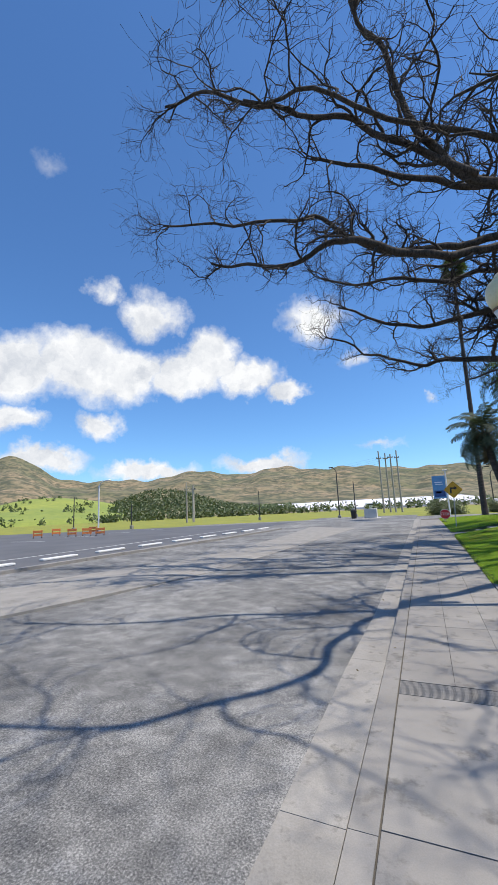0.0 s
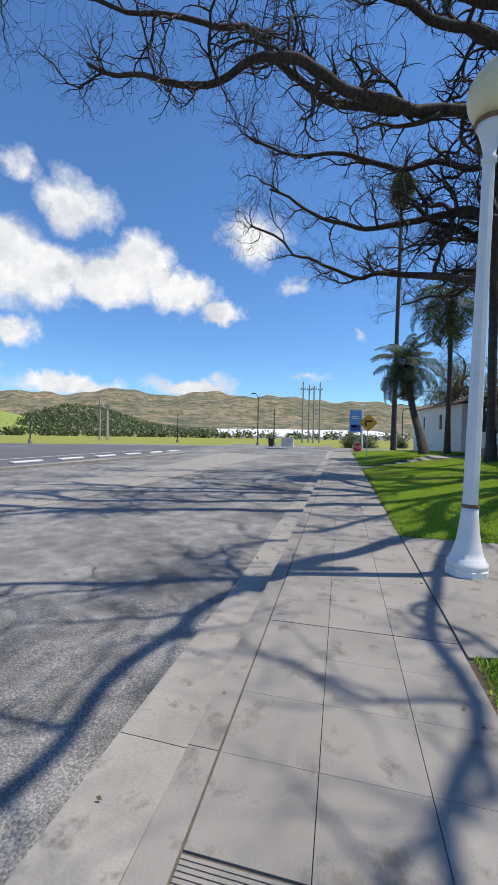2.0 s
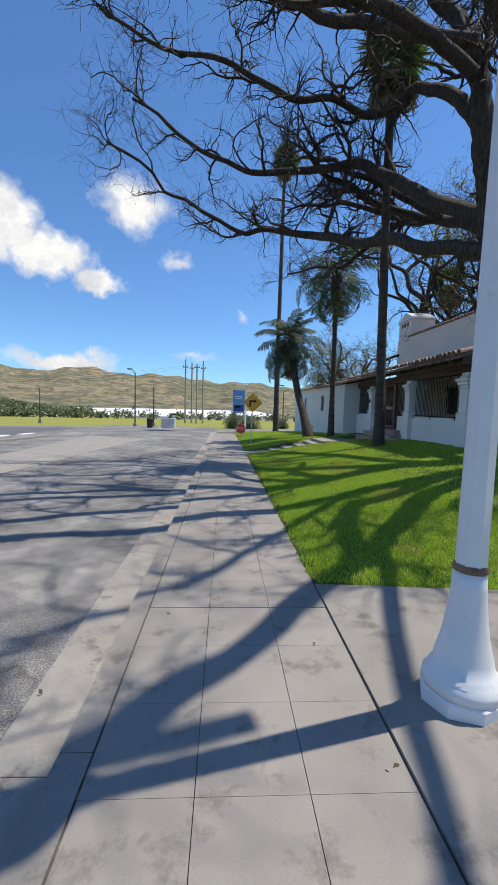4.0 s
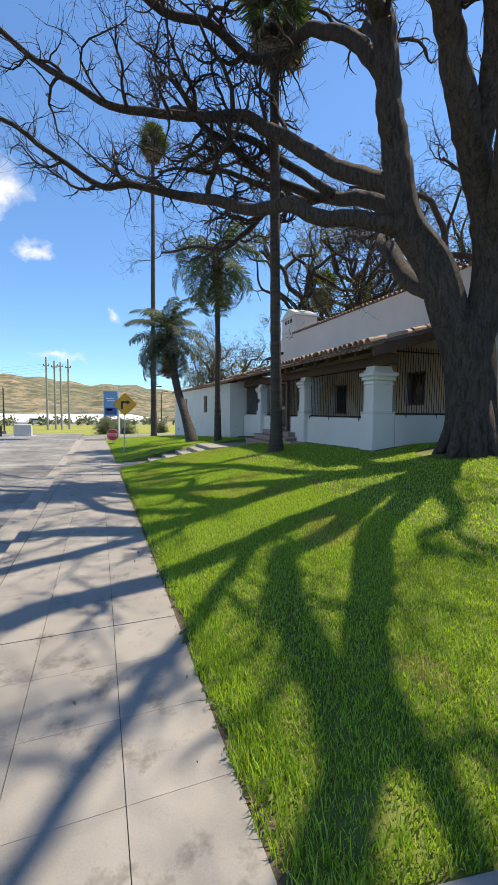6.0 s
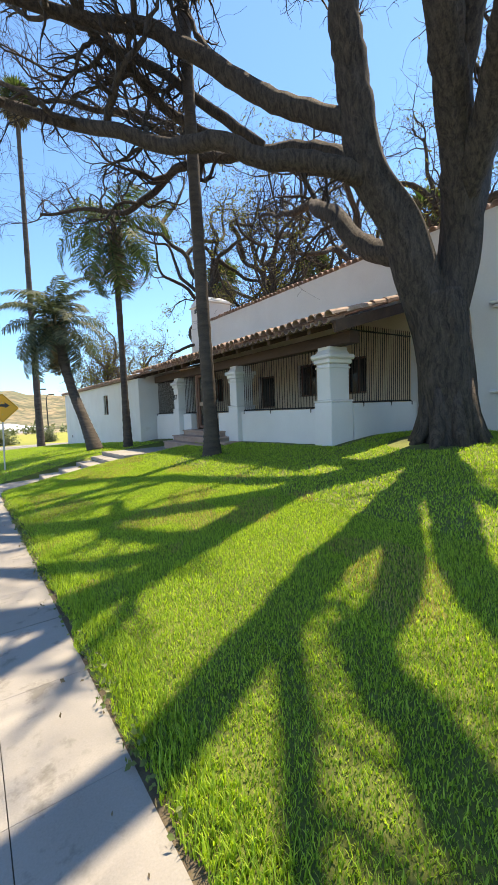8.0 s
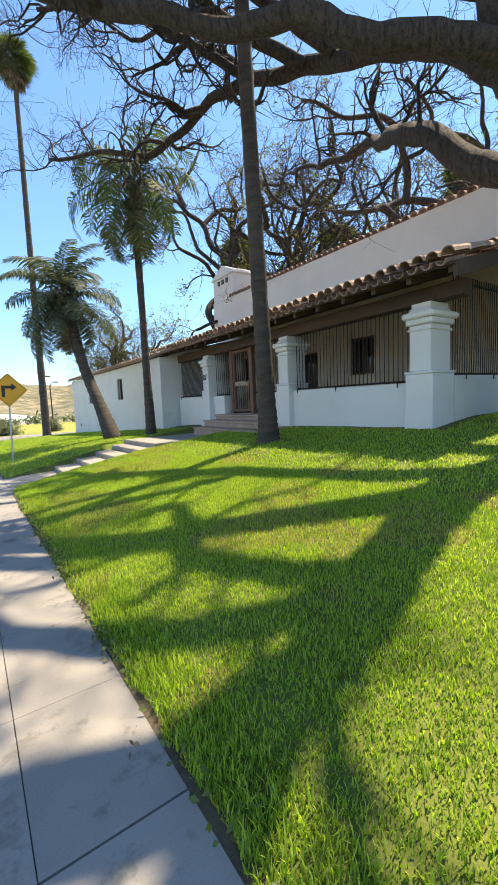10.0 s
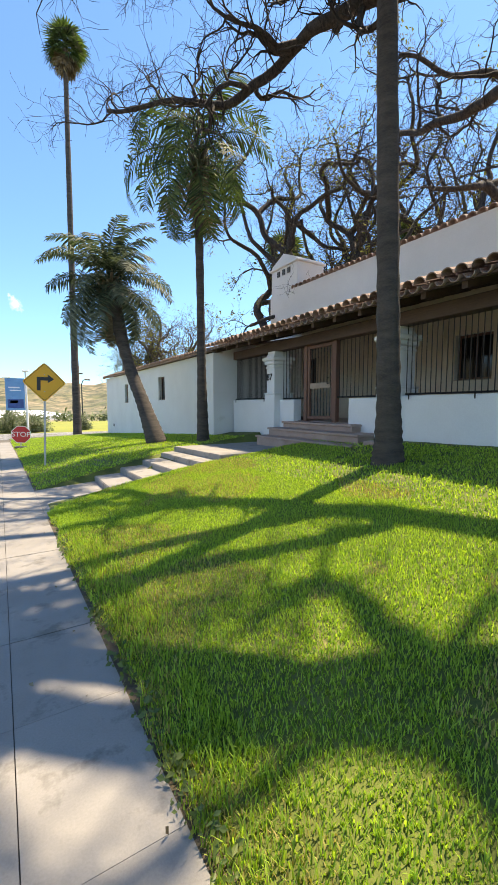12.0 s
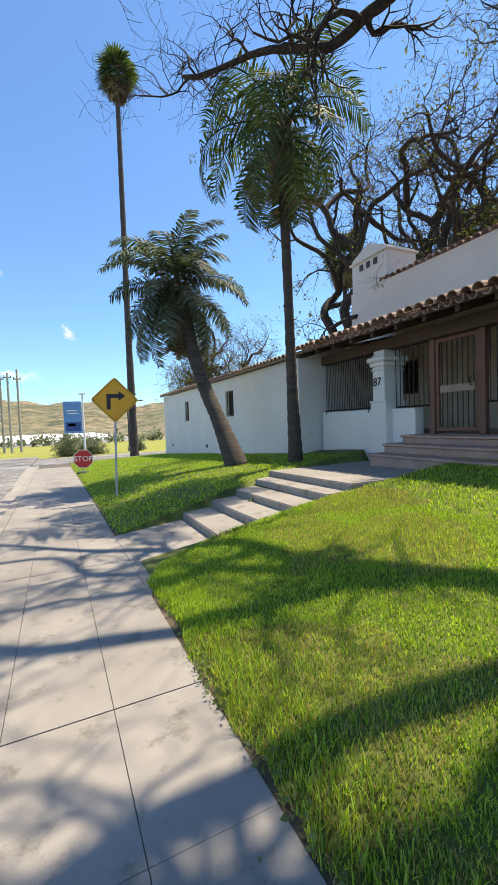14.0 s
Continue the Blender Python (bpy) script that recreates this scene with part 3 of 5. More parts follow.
# porch: floor, low walls, piers, grilles, beam, roof
bm = bmesh.new()
box(bm, (XF + 0.3, Y0 + 0.3, 0.3), (XW - 0.014, Y1, PORCH_FLOOR))
setting("porch_floor", bm, STEP_STONE, "raised porch floor of reddish stone", "floor")
bm = bmesh.new()
box(bm, (XF + 0.10, 18.26, 0.3), (XF + 0.36, 21.47, RAIL - 0.14), 0.012)
box(bm, (XF + 0.10, P2 + 0.25, 0.3), (XF + 0.36, 28.22, RAIL - 0.14), 0.012)
setting("wall_low", bm, STUCCO, "low white stucco wall between porch piers", "wall")
bm = bmesh.new()
box(bm, (XF + 0.66, Y0 + 0.06, 0.3), (XW - 0.014, Y0 + 0.3, RAIL - 0.04), 0.012)
setting("wall_low_side", bm, STUCCO, "low white stucco wall at the porch end", "wall")
for a, b in ((21.97, 22.91), (24.92, P2 - 0.25)):
    bm = boxed((XF + 0.15, a, 0.6), (XF + 0.41, b, 1.68), 0.012)
    setting("wall_stub", bm, STUCCO, "short white wall beside the porch gate", "wall")


def pier(y, label, wide=0.38, deep=0.58):
    """A square stucco pier: heavy foot, band, shaft and stepped cap."""
    p = thing("porch_pier", label, "pillar", (XF, y, 0.55), "piers of the porch")
    h = wide / 2
    bm = boxed((-0.03, -h - 0.06, -0.3), (deep + 0.04, h + 0.06, RAIL - 0.55), 0.015)
    for v in bm.verts:
        if v.co.z < 0:
            v.co.x -= 0.03 * (v.co.x < 0.2)
            v.co.y *= 1.06
    part("foot", bm, STUCCO, p)
    part("band", boxed((-0.045, -h - 0.075, RAIL - 0.55), (deep + 0.05, h + 0.075, RAIL - 0.505), 0.012), STUCCO, p)
    part("shaft", boxed((0.0, -h, RAIL - 0.505), (deep, h, 2.12), 0.015), STUCCO, p)
    part("necking", boxed((-0.025, -h - 0.025, 2.02), (deep + 0.025, h + 0.025, 2.06), 0.008), STUCCO, p)
    part("cap", boxed((-0.05, -h - 0.05, 2.12), (deep + 0.05, h + 0.05, 2.22), 0.02), STUCCO, p)
    part("cap_slab", boxed((-0.10, -h - 0.10, 2.22), (deep + 0.10, h + 0.10, 2.33), 0.03), STUCCO, p)
    bm = bmesh.new()
    lathe(bm, [(h * 1.5, 2.33), (h * 1.25, 2.42), (h * 1.25, 2.48)], 4)
    for v in bm.verts:
        v.co.xy = Matrix.Rotation(radians(45), 2) @ v.co.xy
        v.co.x = v.co.x * deep / wide + deep / 2
    part("cap_top", bm, STUCCO, p)
    return p


pier(17.99, "heavy white stucco pier at the porch corner", 0.40, 0.60)
pier(21.72, "white stucco porch pier with peeling foot")
gate_pier = pier(P2, "white stucco porch pier bearing house number 87")
fc = bpy.data.curves.new("house_number", "FONT")
fc.body, fc.size, fc.extrude, fc.align_x = "87", 0.27, 0.008, "CENTER"
number_curve = new("number_text", fc)
bpy.context.view_layer.update()
number_mesh = bpy.data.meshes.new_from_object(number_curve.evaluated_get(bpy.context.evaluated_depsgraph_get()))
bpy.data.objects.remove(number_curve)
number_mesh.materials.clear()
number_mesh.materials.append(IRON)
piece("house_number", number_mesh, gate_pier, pose(-0.008, 0.03, 1.68, 90, 0, -90))


def grille(name, p, q, z0, z1, count, label, stays=()):
    """Upright iron bars with flat rails, from p to q."""
    g = thing(name, label, "grille", (*p, z0))
    d = Vector((q[0] - p[0], q[1] - p[1], 0))
    along = d.normalized()
    bar_bm = bmesh.new()
    rod(bar_bm, (0, 0, 0), (0, 0, z1 - z0), 0.009, sides=6)
    bar = finish(bar_bm, "bar", IRON)
    for i in range(count):
        o = d * ((i + 0.5) / count)
        piece("bar", bar, g, pose(o.x, o.y, 0))
    for z in (0.02, z1 - z0 - 0.12):
        bm = bmesh.new()
        rod(bm, (0, 0, z), (d.x, d.y, z), 0.018, sides=4)
        part("rail", bm, IRON, g)
    for s in stays:
        bm = bmesh.new()
        o = d * s
        rod(bm, (o.x, o.y, 0.02), (o.x - 0.16 * abs(along.y), o.y - 0.16 * abs(along.x), 0.0), 0.012, sides=5)
        rod(bm, (o.x - 0.16 * abs(along.y), o.y - 0.16 * abs(along.x), 0.0), (o.x - 0.16 * abs(along.y), o.y - 0.16 * abs(along.x), -0.09), 0.012, sides=5)
        part("stay", bm, IRON, g)
    return g


grille("iron_grille", (XF + 0.23, 18.22), (XF + 0.23, 21.5), RAIL - 0.125, 3.2, 32, "dark iron bar grille above the low porch wall", (0.08, 0.55, 0.93))
grille("iron_grille", (XF + 0.23, P2 + 0.22), (XF + 0.23, 28.2), RAIL - 0.125, 3.2, 30, "close-set dark iron bar grille of the porch", (0.1, 0.9))
grille("iron_grille", (XF + 0.72, Y0 + 0.18), (XW - 0.12, Y0 + 0.18), RAIL - 0.028, 3.55, 27, "dark iron bar grille at the porch end", (0.1, 0.55, 0.92))
grille("iron_grille", (XF + 0.28, 21.94), (XF + 0.28, 23.4), 1.695, 3.2, 12, "dark iron bars beside the porch gate")
grille("iron_grille", (XF + 0.28, 24.6), (XF + 0.28, P2 - 0.2), 1.695, 3.2, 8, "dark iron bars between gate and pier")

# gate
gate = thing("porch_gate", "closed red-brown wood and iron porch gate", "gate", (XF + 0.28, 24.0, PORCH_FLOOR))
part("post", boxed((-0.06, -0.60, 0.002), (0.06, -0.48, 2.08), 0.008), DOOR_WOOD, gate)
part("post", boxed((-0.06, 0.48, 0.002), (0.06, 0.60, 2.08), 0.008), DOOR_WOOD, gate)
part("head", boxed((-0.05, -0.48, 1.92), (0.05, 0.48, 2.0), 0.006), DOOR_WOOD, gate)
for a, b in (((-0.03, -0.47, 0.06), (0.03, -0.40, 1.9)), ((-0.03, 0.40, 0.06), (0.03, 0.47, 1.9)), ((-0.03, -0.40, 0.06), (0.03, 0.40, 0.14)), ((-0.03, -0.40, 1.82), (0.03, 0.40, 1.9))):
    part("gate_frame", boxed(a, b, 0.005), DOOR_WOOD, gate)
part("lock_plate", boxed((-0.045, -0.38, 0.82), (-0.028, 0.36, 0.96), 0.004), PLANK, gate, "pale worn lock plate")
for i in range(7):
    bm = bmesh.new()
    rod(bm, (0, -0.34 + 0.113 * i, 0.14), (0, -0.34 + 0.113 * i, 1.82), 0.012, sides=6)
    part("bar", bm, IRON, gate)
bm = bmesh.new()
rod(bm, (-0.09, -0.33, 0.92), (-0.09, -0.33, 1.06), 0.012)
rod(bm, (-0.09, -0.33, 0.92), (-0.04, -0.33, 0.92), 0.01)
rod(bm, (-0.09, -0.33, 1.06), (-0.04, -0.33, 1.06), 0.01)
part("handle", bm, IRON, gate)

# porch steps
steps = thing("porch_steps", "worn reddish stone steps up to the porch gate", "steps", (XF, 23.6, 0.58))
for k, (x0, z0, z1, ya, yb) in enumerate([(-0.80, -0.2, 0.17, -1.75, 1.66), (-0.46, 0.17, 0.36, -1.6, 1.6), (-0.12, 0.36, 0.53, -1.08, 1.42)]):
    part("step", boxed((x0, ya, z0), (0.30, yb, z1 - 0.05), 0.01), STEP_STONE, steps)
    part("nosing", boxed((x0 - 0.04, ya - 0.03, z1 - 0.05), (0.30, yb + 0.03, z1), 0.018, 2), STEP_STONE, steps)
part("end_block", boxed((-0.55, -2.2, -0.3), (0.05, -1.79, 0.26), 0.02), STEP_STONE, steps)

# beam, rafters and ceiling under the porch roof
bm = bmesh.new()
box(bm, (XF + 0.10, Y0 - 0.35, 3.03), (XF + 0.38, Y1 - 0.1, 3.28), 0.01)
setting("porch_beam", bm, BEAM, "dark timber beam over the porch piers", "beam")
slope = 0.27


def porch_z(x):
    return EAVE_Z + slope * (x - EAVE_X)


bm = bmesh.new()
prism(bm, [(EAVE_X + 0.02, Y0 - 0.6), (XW - 0.003, Y0 - 0.6), (XW - 0.003, Y1 + 0.35), (EAVE_X + 0.02, Y1 + 0.35)], lambda x, y: porch_z(x) - 0.06, lambda x, y: porch_z(x) - 0.02)
setting("ceiling_porch", bm, BEAM, "dark boarded underside of the porch roof", "ceiling")
bm = bmesh.new()
prism(bm, [(EAVE_X + 0.1, 0), (XW - 0.02, 0), (XW - 0.02, 0.09), (EAVE_X + 0.1, 0.09)], lambda x, y: porch_z(x) - 0.17, lambda x, y: porch_z(x) - 0.062)
rafter_mesh = finish(bm, "rafter", BEAM)
rafters = thing("rafters", "dark timber rafters of the porch roof", "rafters", kind="structure")
for i in range(18):
    piece("rafter", rafter_mesh, rafters, pose(0, Y0 - 0.55 + i * 0.69, 0))
bm = bmesh.new()
prism(bm, [(EAVE_X + 0.05, Y0 - 0.62), (XW - 0.003, Y0 - 0.62), (XW - 0.003, Y0 - 0.56), (EAVE_X + 0.05, Y0 - 0.56)], lambda x, y: porch_z(x) - 0.24, lambda x, y: porch_z(x) - 0.02)
setting("barge_board", bm, BEAM, "dark board at the end of the porch roof", "trim")
pipe = thing("downpipe", "white painted downpipe at the porch corner", "downpipe", (XW - 0.07, Y0 - 0.05, 0.95))
bm = bmesh.new()
rod(bm, (0, 0, 0), (0, 0, 2.75), 0.04, sides=10)
rod(bm, (0, 0, 2.75), (-0.08, 0, 2.9), 0.04, sides=10)
part("pipe", bm, STUCCO, pipe)
for z in (0.5, 1.7):
    part("bracket", boxed((-0.05, -0.055, z), (0.066, 0.055, z + 0.03), 0.004), STUCCO, pipe)


def tile_bm(length, r0, r1, cover=True, seg=6):
    """One half-round clay tile, lying along x, thick-walled."""
    bm = bmesh.new()
    rings = []
    for x, r in ((0, r0), (length, r1)):
        for rr in (r, r - 0.014):
            rings.append([bm.verts.new((x, rr * math.cos(math.pi * i / seg), rr * math.sin(math.pi * i / seg) * (1 if cover else -1))) for i in range(seg + 1)])
    o0, i0, o1, i1 = rings
    for i in range(seg):
        bm.faces.new((o0[i], o0[i + 1], o1[i + 1], o1[i]))
        bm.faces.new((i0[i], i1[i], i1[i + 1], i0[i + 1]))
        bm.faces.new((o0[i], i0[i], i0[i + 1], o0[i + 1]))
        bm.faces.new((o1[i], o1[i + 1], i1[i + 1], i1[i]))
    for k in (0, seg):
        bm.faces.new((o0[k], o1[k], i1[k], i0[k]))
    return bm


tile_mesh = finish(tile_bm(0.46, 0.105, 0.085), "roof_tile", TILE)
pan_mesh = finish(tile_bm(0.46, 0.085, 0.105, False), "roof_tile", TILE)
roof = thing("porch_roof", "clay barrel tile roof over the porch", "roof", kind="structure")
tilt = -math.degrees(math.atan(slope))
rng = random.Random(7)
rest_v, rest_f = [], []
count = 0
y = Y0 - 0.55
while y < Y1 + 0.35:
    for row in range(9):
        x = EAVE_X - 0.07 + row * 0.41
        z = porch_z(x) + 0.075
        m = pose(x + rng.uniform(-0.02, 0.02), y + rng.uniform(-0.01, 0.01), z + rng.uniform(-0.006, 0.008) + 0.012 * (row == 0), rng.uniform(-3, 3), tilt + rng.uniform(-1.5, 1.5), rng.uniform(-1.5, 1.5))
        p = pose(x, y + 0.115, z - 0.035, 0, tilt, 0)
        if row < 3:
            piece("roof_tile", tile_mesh, roof, m)
            if row == 0:
                piece("roof_tile", pan_mesh, roof, p)
        else:
            base = len(rest_v)
            rest_v.extend(tuple(m @ v.co) for v in tile_mesh.vertices)
            rest_f.extend(tuple(base + i for i in f.vertices) for f in tile_mesh.polygons)
    y += 0.23
me = bpy.data.meshes.new("tile_field")
me.from_pydata(rest_v, [], rest_f)
me.materials.append(TILE_REST)
tagged(piece("tile_field", me, roof), kind="stuff")

coping = thing("parapet_coping", "row of clay tiles along the parapet", "roof tiles", kind="structure")
coping_mesh = finish(tile_bm(0.5, 0.11, 0.10), "roof_tile", TILE)
for k in range(64):
    y = 14.0 + k * 0.235
    piece("roof_tile", coping_mesh, coping, pose(XW - 0.06, y, wall_top(y) + rng.uniform(-0.01, 0.015), rng.uniform(-4, 4), -12, rng.uniform(-4, 4)))
wing_edge = thing("wing_eave_tiles", "row of clay tiles at the wing eave", "roof tiles", kind="structure")
for k in range(69):
    y = Y1 + 0.2 + k * 0.236
    piece("roof_tile", coping_mesh, wing_edge, pose(XF - 0.22, y, 3.60 + rng.uniform(-0.006, 0.01), rng.uniform(-4, 4), -11, rng.uniform(-3, 3)))

# the house stands a little off the street, and level while the street falls away
wing_names = ("wall_wing", "roof_wing", "wall_vent", "wing_eave_tiles", "window_7", "window_8")
house_turn = pose(8.09, 17.5, 0, 0, 0, -0.6) @ pose(0, 3.5, 1.5, 1.3, 0, 0) @ pose(-XF, -21.0, -1.5)
wing_turn = pose(XF, 33.4, 3.0, 1.55, 0, 0) @ pose(-XF, -33.4, -3.0)
for ob in list(scene.objects):
    if ob not in street_objects and ob.parent is None:
        turned = wing_turn if ob.name.startswith(wing_names) else house_turn
        ob.matrix_world = turned @ Matrix.LocRotScale(ob.location, ob.rotation_euler, ob.scale)

# ---- walk and steps through the lawn ----
walk_thing = thing("garden_walk", "pale concrete garden walk with low steps", "walkway", kind="structure")
slab0 = bmesh.new()
prism(slab0, [(lawn_edge(22.4) + 0.0, 22.35), (2.35, 23.1), (3.28, 23.5), (3.30, 25.35), (lawn_edge(25) + 0.0, 24.85)], -0.2, 0.006)
part("slab", slab0, CONCRETE, walk_thing)
edges = [(3.28, 23.48, 25.35), (3.86, 23.48, 25.52), (4.42, 23.48, 25.70), (4.95, 23.48, 25.92), (5.38, 23.46, 26.15), (XF + 0.5, 23.3, 26.25)]
for k in range(5):
    a, b = edges[k], edges[k + 1]
    z = 0.118 * (k + 1)
    bm = bmesh.new()
    xb = b[0] + (0.03 if k < 4 else 0)
    prism(bm, [(a[0] - 0.02, a[1]), (xb, b[1]), (xb, b[2]), (a[0] + 0.02, a[2])], -0.2, z)
    bmesh.ops.bevel(bm, geom=[e for e in bm.edges if e.verts[0].co.z > 0 and e.verts[1].co.z > 0], offset=0.015, segments=2, affect="EDGES")
    part("step" if k < 4 else "landing", bm, CONCRETE, walk_thing)
side_path = thing("side_path", "concrete path crossing the lawn by the lamp", "walkway", kind="structure")
for k in range(4):
    x0, x1 = (lawn_edge(8.6) + 0.018 if k == 0 else 2.42 + k * 2.1), 2.42 + (k + 1) * 2.1 - 0.012
    bm = bmesh.new()
    lo = [7.05, 7.35, 7.5, 7.6, 7.6][k]
    hi = [10.45, 10.02, 9.85, 9.8, 9.8][k]
    lo1, hi1 = [7.35, 7.5, 7.6, 7.6, 7.6][k], [10.02, 9.85, 9.8, 9.8, 9.8][k]
    xa, xb = (lawn_edge(lo) + 0.012, lawn_edge(hi) + 0.012) if k == 0 else (x0, x0)
    prism(bm, [(xa, lo), (x1, lo1), (x1, hi1), (xb, hi)], -0.2, lambda x, y: 0.012 + 0.05 * max(0.0, x - 2.4))
    part("slab", bm, CONCRETE, side_path)

def walk_left(x):
    return float(np.interp(x, [2.0, 3.28, 5.4, 8], [24.85, 25.35, 26.15, 26.25]))


def walk_top(x):
    return 0.006 if x < 3.28 else 0.118 * (1 + sum(x > e[0] for e in edges[1:5]))


def lawn_bumps(x, y):
    return noise.noise(Vector((x * 0.9, y * 0.9, 0.3))) * 0.02 + noise.noise(Vector((x * 5, y * 5, 2.3))) * 0.008 + 0.01


# lawn: turf sheets with a raw edge
def lawn_sheet(name, ya, yb, nx, ny, x1, skip=None):
    bm = bmesh.new()
    grid = {}
    for j in range(ny + 1):
        y = ya + (yb - ya) * j / ny
        for i in range(nx + 1):
            x = lawn_edge(y) + 0.045 + (x1 - lawn_edge(y) - 0.045) * (i / nx) ** 1.3
            z = lawn_height(x, y) + lawn_bumps(x, y) * min(1, i / 2) - 0.02 * (i == 0)
            if 7.02 < y < 10.5 and x < 4.6:
                z = min(z, 0.05 * max(0.0, x - 2.4) - 0.015)
            if 24.0 < y < 27 and y < walk_left(x) + 0.03:
                z = min(z, walk_top(x) - 0.05)
            grid[i, j] = bm.verts.new((x, y, z))
    for j in range(ny):
        for i in range(nx):
            bm.faces.new((grid[i, j], grid[i + 1, j], grid[i + 1, j + 1], grid[i, j + 1]))
    bm2 = bm
    ext = bmesh.ops.extrude_edge_only(bm2, edges=[e for e in bm2.edges if e.is_boundary])
    for v in ext["geom"]:
        if isinstance(v, bmesh.types.BMVert):
            v.co.z -= 0.35
    return setting(name, bm2, TURF, "sunlit green turf bank in front of the house", "lawn", True)


lawn_sheet("lawn", 9.72, 23.42, 34, 114, XW + 0.3)
lawn_sheet("lawn", 24.9, 46.0, 30, 110, XF + 0.6)
lawn_sheet("lawn", -4.0, 7.66, 16, 42, XW + 0.3)
bm = bmesh.new()
for a, b in ((-9, 2), (2, 7.02), (10.22, 16), (16, 22.4), (24.9, 34), (34, 45)):
    prism(bm, [(lawn_edge(a) - 0.005, a), (lawn_edge(a) + 0.08, a), (lawn_edge(b) + 0.08, b), (lawn_edge(b) - 0.005, b)], -0.2, -0.006)
setting("soil_edge", bm, SOIL, "dark soil strip between lawn and pavement", "soil")

# ---- trees ----
UP = Vector((0, 0, 1))


def rand_dir(r):
    while True:
        v = Vector((r.uniform(-1, 1), r.uniform(-1, 1), r.uniform(-1, 1)))
        if 0.05 < v.length < 1:
            return v.normalized()


def twist(r, start, d, length, r0, steps, wild, lift):
    """A crooked walk that tapers."""
    pts, rad = [start.copy()], [r0]
    p = start.copy()
    for k in range(steps):
        d = (d + rand_dir(r) * wild + UP * lift).normalized()
        p = p + d * (length / steps)
        pts.append(p.copy())
        rad.append(max(0.0035, r0 * (1 - 0.75 * (k + 1) / steps)))
    return pts, rad


def crooked_tree(name, label, limbs, seed, bark, base, density=1.0, leaves=None, reach=1.0, per_limb=0.5, fine=True):
    """An old bare tree: trunk and limbs by their course, smaller branches and twigs grown from them."""
    r = random.Random(seed)
    tree = thing(name, label, "tree", base)
    inv = Matrix.Translation(-Vector(base))
    boughs, twigs, leaf = Tubes(), Tubes(), []
    for li, (pts, start) in enumerate(limbs):
        P, R = spline(pts, 7)
        for k in range(2, len(P)):
            w = min(R[k] * 0.12, 0.03) if R[k] < 0.3 else 0.0
            P[k] = P[k] + rand_dir(r) * w
            if R[k] < 0.27 and k > 4:
                bend = 0.30 * min(1.0, (k - 4) / 6) * (0.27 - R[k]) / 0.2
                q = P[k] * 0.85 + Vector((li * 3.1, seed, 0))
                P[k] = P[k] + Vector((noise.noise(q), noise.noise(q + Vector((9, 2, 5))), noise.noise(q + Vector((3, 8, 1))))) * bend
        T = Tubes()
        thick = max(R) > 0.3
        T.add([inv @ p for p in P], R, 34 if thick else 16, 0.085 if thick else 0.05, seed + li)
        ob = piece("trunk" if li == 0 else "limb", T.mesh("limb", bark), tree)
        if li == 0 and start >= 1:
            continue
        total = sum((b - a).length for a, b in zip(P, P[1:]))
        n = max(2, int(total * (1 - start) / per_limb * density))
        for j in range(n + 3):
            f = start + (1 - start) * (j + r.random()) / n if j < n else 1.0
            k = min(len(P) - 2, int(f * (len(P) - 1)))
            axis = (P[k + 1] - P[k]).normalized()
            side = rand_dir(r)
            side = (side - axis * side.dot(axis)).normalized()
            d = (side * r.uniform(0.6, 1.1) + axis * r.uniform(0.1, 0.8) + UP * 0.25).normalized()
            if j >= n:
                d = (axis + rand_dir(r) * 0.6).normalized()
            q0 = min(R[k] * 0.6, r.uniform(0.035, 0.085) * (1.0 if fine else 0.62))
            A, AR = twist(r, P[k], d, r.uniform(1.3, 3.0) * reach, q0, 10, 0.6, 0.06)
            boughs.add([inv @ p for p in A], AR, 6)
            for a in range(2, len(A)):
                for _ in range(r.choice((1, 1, 2)) if fine else 1):
                    d2 = ((A[a] - A[a - 1]).normalized() * 0.5 + rand_dir(r) * 0.9 + UP * 0.1).normalized()
                    B, BR = twist(r, A[a], d2, r.uniform(0.5, 1.25) * reach, AR[a] * 0.6, 6, 0.5, 0.02)
                    twigs.add([inv @ p for p in B], BR, 4)
                    for b in range(2, len(B)):
                        if r.random() > (0.92 if fine else 0.5):
                            continue
                        d3 = ((B[b] - B[b - 1]).normalized() * 0.6 + rand_dir(r)).normalized()
                        C, CR = twist(r, B[b], d3, r.uniform(0.18, 0.55) * reach, BR[b] * 0.75, 3, 0.35, 0.0)
                        twigs.add([inv @ p for p in C], CR, 3)
                        if leaves and noise.noise(C[-1] * 0.45) > leaves[1]:
                            for _ in range(leaves[2]):
                                leaf.append((inv @ C[-1]) + rand_dir(r) * r.uniform(0.03, 0.3))
    tagged(piece("branch_growth", boughs.mesh("branch_growth", bark), tree), kind="stuff")
    tagged(piece("twig_growth", twigs.mesh("twig_growth", TWIG if bark is BARK else BARK_FAR), tree), kind="stuff")
    if leaf:
        tagged(piece("leaves", leaf_mesh("leaves", leaf, leaves[0], leaves[3], r), tree), kind="stuff")
    return tree


def leaf_mesh(name, places, material, size, r):
    """Small folded leaves, each of two triangles."""
    v, f = [], []
    for p in places:
        d = rand_dir(r)
        s = d.orthogonal().normalized()
        l = size * r.uniform(0.6, 1.3)
        b = len(v)
        v.extend((p, p + d * l * 0.5 + s * l * 0.28, p + d * l, p + d * l * 0.5 - s * l * 0.28 + UP * l * 0.1))
        f.extend(((b, b + 1, b + 2), (b, b + 2, b + 3)))
    me = bpy.data.meshes.new(name)
    me.from_pydata([tuple(c) for c in v], [], f)
    me.materials.append(material)
    return me


